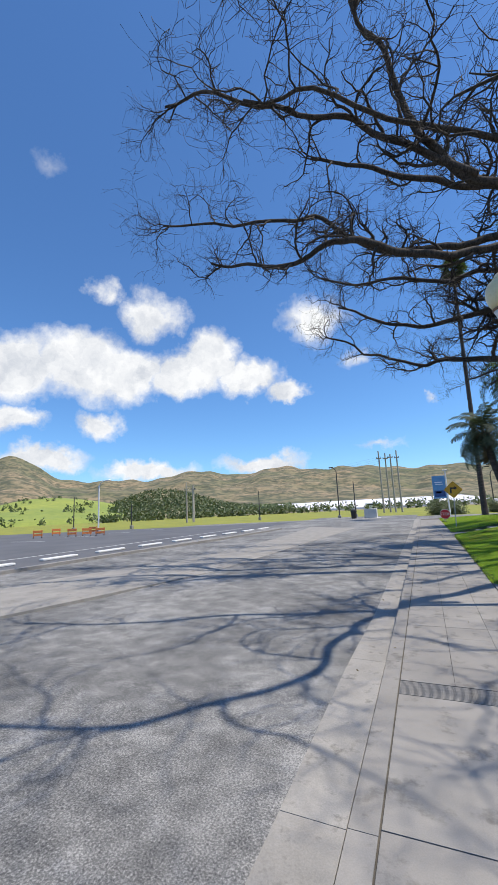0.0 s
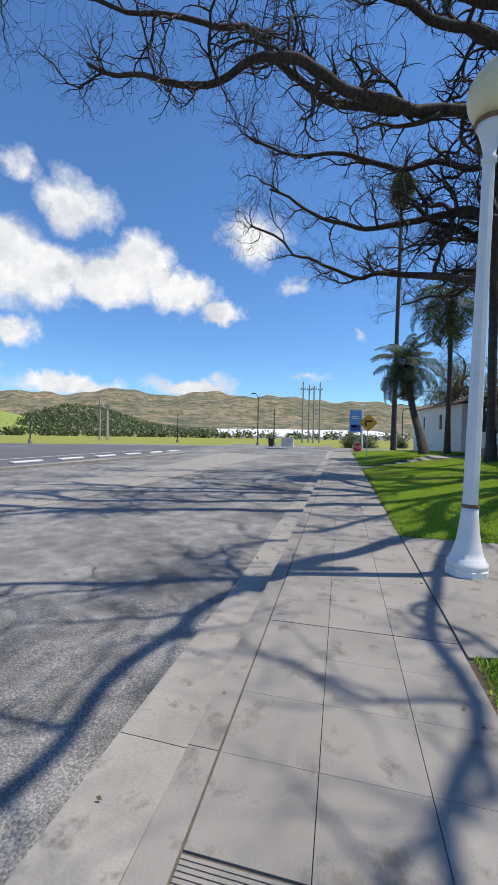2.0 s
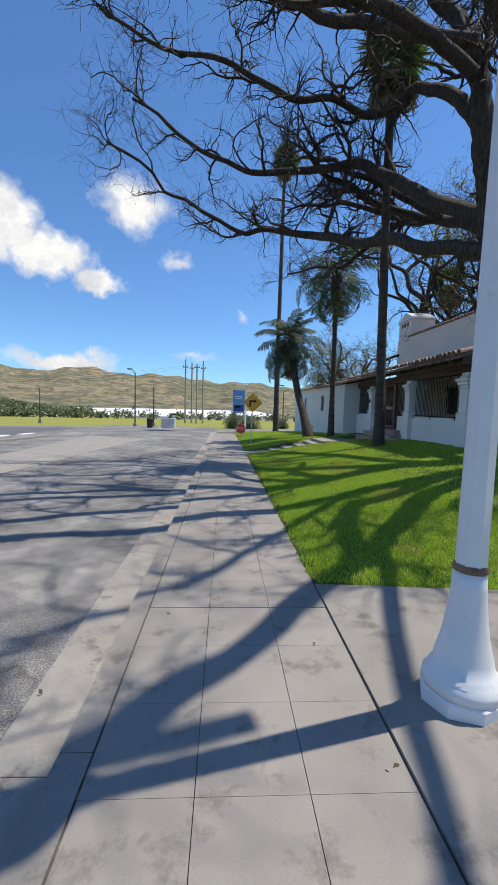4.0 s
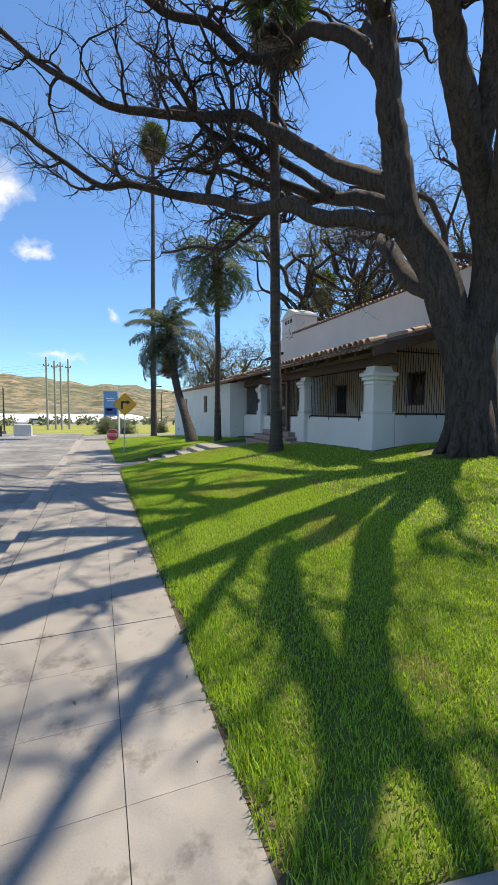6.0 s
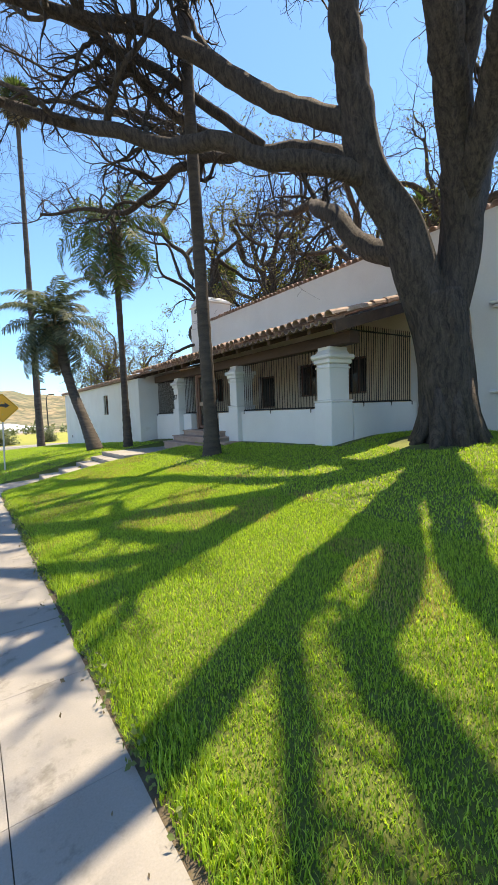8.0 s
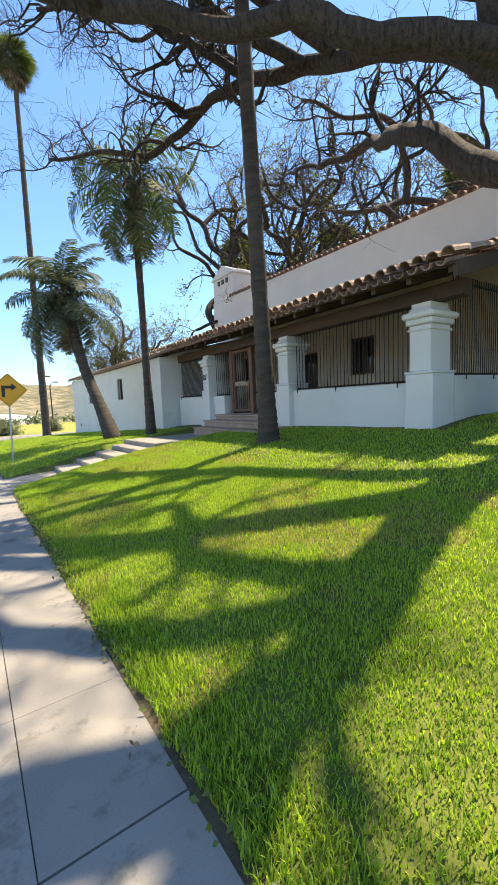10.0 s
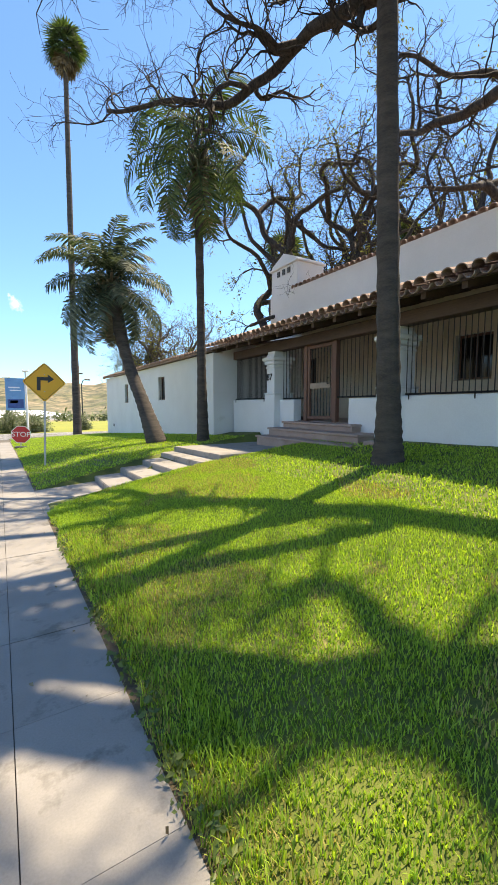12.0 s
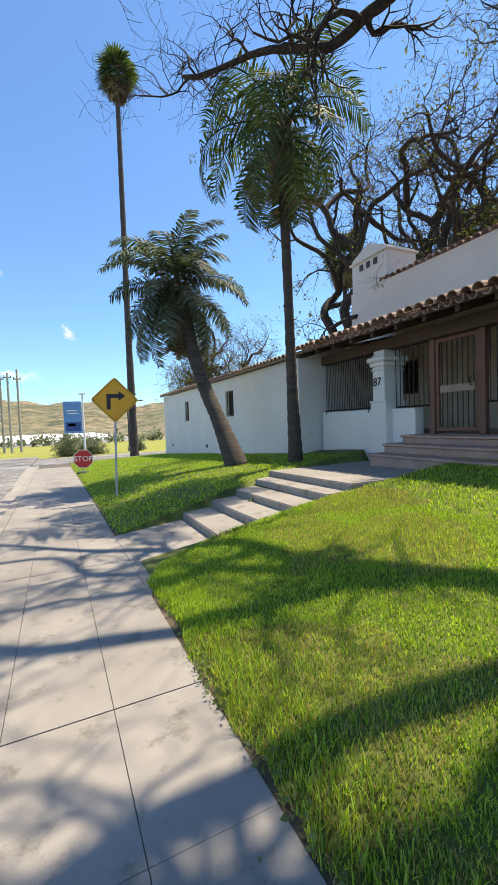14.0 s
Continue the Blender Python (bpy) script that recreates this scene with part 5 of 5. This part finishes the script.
def turn_sign():
    s = thing("turn_sign", "yellow diamond right-turn sign on steel post in the lawn", "road sign", (2.57, 28.25, 0.1))
    post = boxed((-0.025, -0.02, 0), (0.025, 0.02, 2.16), 0.004)
    ob = part("post", post, SIGN_BACK, s)
    bm = bmesh.new()
    h = 0.525
    flat_ring(bm, rounded([(0, -h), (h, 0), (0, h), (-h, 0)], 0.06), 0, 0.004)
    face = part("panel", bm, SIGN_YELLOW, s)
    face.location = (0, -0.03, 2.2)
    o, i = h - 0.035, h - 0.048
    bm = bmesh.new()
    outer, inner = rounded([(0, -o), (o, 0), (0, o), (-o, 0)], 0.05), rounded([(0, -i), (i, 0), (0, i), (-i, 0)], 0.045)
    ov = [bm.verts.new((a, 0, b)) for a, b in outer]
    iv = [bm.verts.new((a, 0, b)) for a, b in inner]
    for k in range(len(ov)):
        bm.faces.new((ov[k], ov[(k + 1) % len(ov)], iv[(k + 1) % len(ov)], iv[k]))
    bmesh.ops.solidify(bm, geom=list(bm.faces), thickness=0.002)
    part("border", bm, SIGN_BLACK, s, "black border").location = (0, -0.033, 2.2)
    bm = bmesh.new()
    flat_ring(bm, [(-0.18, -0.22), (-0.09, -0.22), (-0.09, 0.045), (0.08, 0.045), (0.08, -0.02), (0.23, 0.09), (0.08, 0.205), (0.08, 0.135), (-0.18, 0.135)], 0, 0.002)
    part("arrow", bm, SIGN_BLACK, s, "black bent arrow").location = (0.0, -0.0345, 2.2)
    for z in (1.96, 2.4):
        bm = bmesh.new()
        rod(bm, (0, -0.04, z), (0, -0.028, z), 0.012, sides=8)
        part("bolt", bm, SIGN_BACK, s)
    s.rotation_euler = (radians(-1.5), radians(2.0), radians(-8))


turn_sign()


def stop_sign():
    s = thing("stop_sign", "red octagonal stop sign on a low black base", "road sign", (2.22, 36.4, 0.005))
    part("base", boxed((-0.24, -0.2, 0), (0.24, 0.2, 0.10), 0.03), SIGN_BLACK, s)
    part("post", boxed((-0.025, 0.02, 0.10), (0.025, 0.05, 0.9), 0.004), SIGN_BACK, s)
    for r, m, y, n in ((0.40, SIGN_WHITE, 0, "rim"), (0.375, SIGN_RED, -0.003, "panel")):
        bm = bmesh.new()
        flat_ring(bm, [(r * math.cos(math.pi / 8 + k * math.pi / 4), r * math.sin(math.pi / 8 + k * math.pi / 4)) for k in range(8)], y, 0.0025)
        part(n, bm, m, s).location = (0, 0, 0.62)
    c = bpy.data.curves.new("stop_word", "FONT")
    c.body, c.size, c.extrude, c.align_x, c.align_y = "STOP", 0.30, 0.002, "CENTER", "CENTER"
    tmp = new("stop_text", c)
    bpy.context.view_layer.update()
    me = bpy.data.meshes.new_from_object(tmp.evaluated_get(bpy.context.evaluated_depsgraph_get()))
    bpy.data.objects.remove(tmp)
    me.materials.clear()
    me.materials.append(SIGN_WHITE)
    ob = piece("lettering", me, s, pose(0, -0.007, 0.62, 90, 0, 0))
    tagged(ob, "white letters STOP")
    s.rotation_euler = (0, radians(3), radians(-4))


stop_sign()


def banner_pole():
    s = thing("banner_pole", "white light pole with a blue street banner", "light pole", (3.4, 58.5, -0.12))
    bm = bmesh.new()
    rod(bm, (0, 0, 0), (0, 0, 5.6), 0.10, 0.07, 10)
    part("pole", bm, SIGN_WHITE, s)
    part("lamp_head", boxed((-0.28, -0.15, 5.6), (0.28, 0.15, 5.75), 0.03), SIGN_WHITE, s)
    b = part("banner", boxed((-1.65, -0.012, 2.1), (-0.12, 0.012, 5.0), 0.005), BANNER_BLUE, s, "blue banner with unreadable lettering")
    for z0, z1, x0, x1, m in ((4.1, 4.22, -1.4, -0.5, SIGN_WHITE), (3.85, 3.95, -1.3, -0.4, SIGN_WHITE), (2.3, 3.1, -1.5, -0.25, BANNER_DARK), (2.75, 3.0, -1.3, -0.7, SIGN_WHITE)):
        part("banner_print", boxed((x0, -0.018, z0), (x1, -0.0135, z1)), m, b)


banner_pole()


def street_light(x, y, h, arm, material=POLE_DARK, label="dark street light pole with single arm"):
    s = thing("street_light", label, "street light", (x, y, -0.12), "street lights beyond the road")
    bm = bmesh.new()
    rod(bm, (0, 0, 0), (0, 0, h), 0.09, 0.06, 8)
    part("pole", bm, material, s)
    part("foot", boxed((-0.2, -0.2, 0), (0.2, 0.2, 0.5), 0.03), GUTTER, s)
    if arm:
        T = Tubes()
        T.add([Vector((0, 0, h - 0.1)), Vector((arm * 0.3, 0, h + 0.35)), Vector((arm * 0.7, 0, h + 0.5)), Vector((arm, 0, h + 0.5))], [0.05, 0.045, 0.04, 0.04], 6)
        piece("arm", T.mesh("arm", material), s)
        part("lamp_head", boxed((arm - 0.15, -0.14, h + 0.42), (arm + 0.45, 0.14, h + 0.56), 0.04), material, s)


street_light(-33.0, 35.8, 5.4, 1.2, SIGN_WHITE, "white street light with curved arm")
street_light(-10.2, 56.5, 6.6, -0.8)
street_light(-8.6, 60.0, 5.2, 0)
street_light(-26.0, 66.0, 5.0, 0)
street_light(-37.0, 46.0, 3.4, 0)
street_light(7.9, 62.0, 5.5, 0.5)
street_light(9.3, 66.0, 5.2, 0.5)
street_light(-48.0, 46.0, 5.0, 0)


def utility_poles(cx, cy, h, count, gap, label, cluster):
    for k in range(count):
        s = thing("utility_pole", label, "utility pole", (cx + gap * k, cy + 1.5 * (k % 2), -0.16), cluster)
        bm = bmesh.new()
        rod(bm, (0, 0, 0), (0, 0, h - 0.4 * (k % 3)), 0.19, 0.13, 10)
        part("pole", bm, POLE_WOOD, s)
        part("crossarm", boxed((-0.5, -0.08, h - 1.6), (0.5, 0.08, h - 1.4), 0.02), POLE_WOOD, s)
        for q in (-0.42, 0.42):
            bm = bmesh.new()
            lathe(bm, [(0.05, h - 1.4), (0.07, h - 1.3), (0.04, h - 1.18)], 8, (q, 0))
            part("insulator", bm, SIGN_BLACK, s)


utility_poles(-7.5, 87.0, 12.6, 4, 1.12, "tall bare wooden utility pole in a close row", "row of four utility poles")
utility_poles(-43.5, 70.0, 8.0, 3, 0.75, "wooden utility pole in a close row", "row of three utility poles")
wire = thing("power_lines", "thin dark power lines between distant poles", "cables")
for k in range(4):
    T = Tubes()
    a, b = Vector((-42.5, 70.5, 7.2 - 0.3 * k)), Vector((-7, 87.5, 11.4 - 0.45 * k))
    pts = [a.lerp(b, i / 12) - UP * 1.1 * (1 - (2 * i / 12 - 1) ** 2) for i in range(13)]
    T.add(pts, [0.012] * 13, 4)
    piece("cable", T.mesh("cable", POLE_DARK), wire)

bin_thing = thing("litter_bin", "black litter bin by the road end", "bin", (-7.6, 52.5, -0.12))
bm = bmesh.new()
lathe(bm, [(0.30, 0), (0.36, 0.9), (0.38, 0.92), (0.38, 1.0)], 14)
part("body", bm, SIGN_BLACK, bin_thing)
bm = bmesh.new()
lathe(bm, [(0.39, 1.0), (0.36, 1.15), (0.15, 1.28)], 14)
part("lid", bm, SIGN_BLACK, bin_thing)
box_thing = thing("concrete_block", "pale grey concrete block at the road end", "block", (-5.6, 53.0, -0.12))
part("body", boxed((-0.75, -0.4, 0.15), (0.75, 0.4, 1.25), 0.05, 2), CANVAS, box_thing)
part("footing", boxed((-1.1, -0.6, 0), (1.1, 0.6, 0.15), 0.03), CANVAS, box_thing)


def barricade(x, y, turn):
    s = thing("barricade", "orange plastic road barricade by the car park", "barricade", (x, y, -0.115), "orange barricades")
    for q in (-0.55, 0.55):
        part("leg", boxed((q - 0.06, -0.25, 0), (q + 0.06, 0.25, 0.1), 0.02), SIGN_BLACK, s)
        part("upright", boxed((q - 0.05, -0.05, 0.1), (q + 0.05, 0.05, 1.0), 0.01), ORANGE, s)
    part("panel", boxed((-0.65, -0.08, 0.65), (0.65, -0.055, 0.95), 0.008), ORANGE, s)
    part("panel", boxed((-0.65, -0.08, 0.25), (0.65, -0.055, 0.5), 0.008), ORANGE, s)
    s.rotation_euler = (0, 0, radians(turn))
    s.scale = (0.7, 0.7, 0.8)


for x, y, t in ((-36.0, 30.5, 40), (-32.6, 31.8, 30), (-31.2, 32.4, 45), (-29.6, 32.6, 35), (-35.0, 37.0, 20), (-37.5, 34.0, 60)):
    barricade(x, y, t)


def shrub(label, x, y, z, w, h, count, material, seed, size=0.16):
    r = random.Random(seed)
    s = thing("shrub", label, "shrub", (x, y, z))
    stems, places = Tubes(), []
    for k in range(34):
        d = (rand_dir(r) * Vector((1, 1, 0.3)).length + UP * 1.2).normalized()
        P, R = twist(r, Vector((r.uniform(-0.2, 0.2), r.uniform(-0.2, 0.2), 0)), d, r.uniform(0.5, 0.9) * h, 0.025, 5, 0.3, 0.05)
        for q in P:
            q.x *= w / h
            q.y *= w / h
        stems.add(P, R, 4)
        for q in P[1:]:
            for _ in range(count):
                places.append(q + rand_dir(r) * r.uniform(0.05, 0.55))
    piece("stems", stems.mesh("stems", BARK_FAR), s)
    tagged(piece("leaves", leaf_mesh("leaves", [p for p in places if p.z > 0.02], material, size, r), s), kind="stuff")


shrub("rounded grey-green shrub under the banner pole", 2.1, 60.5, -0.16, 2.6, 2.5, 34, LEAF_BUSH, 61)
shrub("rounded olive shrub beside the banner pole", 4.2, 61.0, -0.16, 2.0, 2.3, 30, LEAF_BUSH, 62)
shrub("small dark shrub at the field edge", 9.0, 64.0, -0.16, 1.2, 1.8, 22, LEAF_BUSH, 63)

parked = thing("white_van", "distant white van parked beyond the field", "van", (-17.5, 150.0, -0.16))
part("body", boxed((-2.6, -1.0, 0.5), (2.6, 1.0, 2.3), 0.25, 2), SIGN_WHITE, parked)
part("window", boxed((-2.0, -1.02, 1.5), (1.2, -1.005, 2.0)), GLASS_DARK, parked)
for q in (-1.7, 1.7):
    bm = bmesh.new()
    rod(bm, (q, -1.0, 0.38), (q, -0.75, 0.38), 0.38, sides=14)
    part("wheel", bm, SIGN_BLACK, parked)

# ---- hills ----
def bump(az, centre, width):
    return math.exp(-((az - centre) / width) ** 2)


def ridge(az):
    """Height of the skyline, in degrees, by bearing."""
    return 4.6 + 1.0 * bump(az, -20, 17) + 3.1 * bump(az, -55, 4.5) + 0.5 * bump(az, -33, 5) - 0.3 * bump(az, 9, 8) + 0.4 * bump(az, 22, 8) + 0.25 * math.sin(az * 0.55) + 0.12 * math.sin(az * 1.7 + 1)


def hill_range(name, label, near, far, scale, az0, az1, na, nr, material, seed, height):
    v, f = [], []
    for i in range(na + 1):
        az = az0 + (az1 - az0) * i / na
        a = radians(az)
        top = math.tan(radians(height(az))) * far * scale
        for j in range(nr + 1):
            t = j / nr
            d = near + (far - near) * t
            p = Vector((math.sin(a) * d, math.cos(a) * d, 0))
            gully = noise.fractal(Vector((p.x * 0.006, p.y * 0.006, seed)), 0.9, 2.1, 6)
            z = top * (t ** 1.15) + gully * 15 * t * (1.25 - t) * (far / 800) * 2
            if j == 0:
                z = -4
            v.append((p.x, p.y, z))
    for i in range(na):
        for j in range(nr):
            b = i * (nr + 1) + j
            f.append((b, b + 1, b + nr + 2, b + nr + 1))
    me = bpy.data.meshes.new(name)
    me.from_pydata(v, [], f)
    me.polygons.foreach_set("use_smooth", [True] * len(me.polygons))
    me.materials.append(material)
    return tagged(new(name, me), label, "hills", kind="structure")


hill_range("backdrop_hills", "dry scrub-covered hills along the skyline", 380, 860, 1.0, -110, 60, 260, 46, HILL, 3.1, ridge)
hill_range("meadow_slope", "green and yellow meadow on a low slope", 150, 330, 1.0, -64, -41, 46, 14, MEADOW, 5.1, lambda az: 2.3 * bump(az, -50, 9) + 0.7)
orchard = hill_range("orchard_slope", "low slope planted with orchard rows", 190, 360, 1.0, -43, -14, 60, 16, EARTH, 6.1, lambda az: 2.9 * bump(az, -36, 7.5) + 0.6)
r = random.Random(5)
places = []
for k in range(2600):
    az, t = r.uniform(-43, -18), r.uniform(0.12, 1.0)
    row = round(t * 24) / 24
    d = 190 + 170 * row
    z = math.tan(radians(2.9 * bump(az, -36, 7.5) + 0.6)) * 360 * row ** 1.15
    c = Vector((math.sin(radians(az)) * d, math.cos(radians(az)) * d, z + 0.8))
    for _ in range(9):
        places.append(c + rand_dir(r) * r.uniform(0.3, 1.7))
tagged(new("orchard_trees", leaf_mesh("orchard_trees", places, LEAF_BUSH, 1.5, r)), "rows of small olive-green orchard trees", "orchard", kind="stuff")
places = []
for k in range(560):
    az = r.uniform(-75, 30)
    d = r.uniform(140, 150) if az > -45 else r.uniform(150, 330)
    if az > -14 and r.random() < 0.5:
        d = r.uniform(330, 345)
    z = 0 if d < 200 else (0.6 if az > -45 else math.tan(radians(2.3 * bump(az, -50, 9) + 0.7)) * 330 * ((d - 150) / 180) ** 1.15)
    c = Vector((math.sin(radians(az)) * d, math.cos(radians(az)) * d, z))
    s = r.uniform(0.5, 1.6)
    for _ in range(26):
        places.append(c + UP * s + rand_dir(r) * r.uniform(0.2, 1.3) * s)
tagged(new("field_bushes", leaf_mesh("field_bushes", places, LEAF_BUSH, 1.0, r)), "dark bushes along the far field edges", "bushes", kind="stuff")

# ---- grass ----
def grass(name, label, count, region, lo, hi, material, seed, wide=0.005, dry=None):
    """Bent blades of grass over part of the lawn."""
    g = np.random.default_rng(seed)
    x0, x1, y0, y1 = region
    xs, ys_ = g.uniform(x0, x1, count), g.uniform(y0, y1, count)
    base = 2.31 - 0.0045 * (ys_ - 5) - 0.00022 * (ys_ - 5) ** 2
    rag = np.array([noise.noise(Vector((1.7, b * 3.2, 0.4))) + 0.6 * noise.noise(Vector((4.7, b * 9, 0.4))) for b in ys_])
    keep = xs > base + 0.025 + 0.05 * rag
    left = np.interp(xs, [2.0, 3.28, 5.4, 8], [24.85, 25.35, 26.15, 26.25])
    right = np.interp(xs, [2.0, 2.4, 3.28, 8], [22.35, 23.1, 23.48, 23.35])
    keep &= ~((ys_ > right) & (ys_ < left))
    keep &= ~((ys_ > 7.04 + 0.14 * np.clip(xs - 2.4, 0, 3.5)) & (ys_ < 10.47 - 0.2 * np.clip(xs - 2.3, 0, 3.2)))
    keep &= ~((xs > 8.02) & (ys_ > 17.5))
    keep &= (xs - 8.85) ** 2 + (ys_ - 15.95) ** 2 > 0.8 ** 2
    patch = np.array([noise.noise(Vector((a * 0.8, b * 0.8, 4.2))) for a, b in zip(xs, ys_)])
    edge = np.exp(-np.maximum(0, xs - base) / 1.0) * 0.42 * np.clip((ys_ - 14) / 4, 0, 1) * (ys_ < 24) - 0.16 * np.clip((17.5 - ys_) / 3, 0, 1)
    spot = np.array([noise.noise(Vector((a * 2.6, b * 2.6, 7.7))) for a, b in zip(xs, ys_)])
    worn = patch + edge + 0.35 * spot > 0.21
    if dry is True:
        keep &= worn
    else:
        keep &= ~(worn & (g.uniform(0, 1, count) < 0.55))
    xs, ys_, patch = xs[keep], ys_[keep], patch[keep]
    n = len(xs)
    zs = np.array([lawn_height(a, b) + lawn_bumps(a, b) * min(1.0, max(0.0, a - lawn_edge(b)) / 0.12) for a, b in zip(xs, ys_)]) - 0.006
    tall = g.uniform(lo, hi, n) * (1 + 0.35 * patch)
    a = g.uniform(0, 2 * np.pi, n)
    lean = g.uniform(0.15, 0.75, n) * tall
    wx, wy = np.cos(a + 1.57) * wide * g.uniform(0.7, 1.3, n), np.sin(a + 1.57) * wide * g.uniform(0.7, 1.3, n)
    dx, dy = np.cos(a) * lean, np.sin(a) * lean
    V = np.empty((n, 5, 3), np.float32)
    V[:, 0] = np.stack([xs - wx, ys_ - wy, zs], 1)
    V[:, 1] = np.stack([xs + wx, ys_ + wy, zs], 1)
    V[:, 2] = np.stack([xs + wx * 0.8 + dx * 0.35, ys_ + wy * 0.8 + dy * 0.35, zs + tall * 0.6], 1)
    V[:, 3] = np.stack([xs - wx * 0.8 + dx * 0.35, ys_ - wy * 0.8 + dy * 0.35, zs + tall * 0.6], 1)
    V[:, 4] = np.stack([xs + dx, ys_ + dy, zs + tall], 1)
    b = np.arange(n)[:, None] * 5
    tris = np.concatenate([b + np.array([[0, 1, 2]]), b + np.array([[0, 2, 3]]), b + np.array([[3, 2, 4]])], 1).reshape(-1)
    me = bpy.data.meshes.new(name)
    me.vertices.add(n * 5)
    me.vertices.foreach_set("co", V.reshape(-1))
    me.loops.add(len(tris))
    me.loops.foreach_set("vertex_index", tris.astype(np.int32))
    me.polygons.add(n * 3)
    me.polygons.foreach_set("loop_start", np.arange(0, n * 9, 3, dtype=np.int32))
    me.update()
    me.validate()
    me.materials.append(material)
    return tagged(new(name, me), label, "grass", kind="stuff")


grass("grass", "short bright green lawn grass in the sun", 400000, (2.1, 5.2, 10.0, 24.0), 0.02, 0.05, GRASS, 1, 0.003)
grass("grass", "short bright green lawn grass on the bank", 150000, (5.2, 10.9, 10.0, 24.0), 0.025, 0.055, GRASS, 2, 0.006)
grass("grass", "short green lawn grass beyond the steps", 80000, (1.9, 7.6, 24.7, 44.0), 0.025, 0.06, GRASS, 3, 0.009)
grass("grass", "short green lawn grass beside the lamp", 60000, (2.2, 5.2, 3.8, 7.6), 0.025, 0.05, GRASS, 4)
grass("dry_grass", "straw-coloured grass in thin worn patches", 170000, (2.05, 5.6, 11.0, 24.0), 0.018, 0.042, GRASS_DRY, 5, 0.003, dry=True)

grass("grass", "longer ragged grass along the pavement edge", 26000, (2.1, 2.55, 10.4, 23.0), 0.04, 0.085, GRASS, 6, 0.003)

# ragged weeds that lean over the pavement edge
r = random.Random(9)
places = []
for k in range(460):
    y = r.uniform(10.3, 22.2)
    if noise.noise(Vector((y * 0.9, 1.2, 0))) < -0.05 and r.random() < 0.8:
        continue
    c = Vector((lawn_edge(y) + r.uniform(-0.01, 0.06), y, r.uniform(0.01, 0.04)))
    for _ in range(5):
        places.append(c + Vector((r.uniform(-0.025, 0.05), r.uniform(-0.05, 0.05), r.uniform(0, 0.03))))
tagged(new("edge_weeds", leaf_mesh("edge_weeds", places, leaf_mat("weed_leaf", (0.06, 0.10, 0.02), (0.16, 0.20, 0.06), 0.3), 0.035, r)), "small ragged weeds along the pavement edge", "weeds", kind="stuff")
places = []
for k in range(70):
    y = r.uniform(4.5, 24)
    x = lawn_edge(y) - abs(r.gauss(0, 0.12)) if r.random() < 0.7 else r.uniform(kerb_line(y) - 0.6, lawn_edge(y))
    z = 0.006 if x > kerb_line(y) - 0.15 else gutter_z(y) + 0.014
    places.append(Vector((x, y, z)))
tagged(new("leaf_litter", leaf_mesh("leaf_litter", places, FROND_DRY, 0.035, r)), "small dry brown leaves on the pavement", "leaves", kind="stuff")

# ---- pavement slabs ----
pavement = thing("pavement", "pale concrete pavement scored in squares with cracks", "pavement", kind="structure")
joints = [-6.0, -3.2, 0.3, 3.44, 5.06, 5.36, 7.25, 10.0, 12.6, 15.2, 19.2, 20.96, 23.6, 26.4, 29.4, 32.4, 35.6, 38.8, 42.0]
for a, b in zip(joints, joints[1:]):
    if (a, b) == (5.06, 5.36):
        continue
    n = max(1, round((b - a) / 0.52)) if 5.3 < a < 11 else 1 if a < 5 else max(1, round((b - a) / 0.88))
    for i in range(n):
        ya = a + (b - a) * i / n + (0.005 if i == 0 else 0.001)
        yb = a + (b - a) * (i + 1) / n - (0.005 if i == n - 1 else 0.001)
        fr = [0, 0.335, 0.675, 1.0] if a > 5 else [0, 1.0]
        for c0, c1 in zip(fr, fr[1:]):
            def xx(y, c):
                return kerb_line(y) + 0.004 + (lawn_edge(y) - kerb_line(y) - 0.004) * c
            bm = bmesh.new()
            g0 = 0.002 if c0 else 0.004
            prism(bm, [(xx(ya, c0) + g0, ya), (xx(ya, c1) - 0.002, ya), (xx(yb, c1) - 0.002, yb), (xx(yb, c0) + g0, yb)], -0.06, 0.0)
            part("slab", bm, CONCRETE, pavement)
# grooved band at the ramp
bm = bmesh.new()
prism(bm, [(kerb_line(5.06) + 0.006, 5.067), (lawn_edge(5.06), 5.067), (lawn_edge(5.36), 5.353), (kerb_line(5.36) + 0.006, 5.353)], -0.06, -0.005)
part("groove_bed", bm, CONCRETE, pavement)
rib = boxed((0, 0, 0), (1.0, 0.011, 0.009))
rib_mesh = finish(rib, "rib", CONCRETE)
for k in range(14):
    y = 5.072 + k * 0.0202
    ob = piece("rib", rib_mesh, pavement, Matrix.LocRotScale((kerb_line(y) + 0.008, y, -0.0085), None, (lawn_edge(y) - kerb_line(y) - 0.012, 1, 1)))
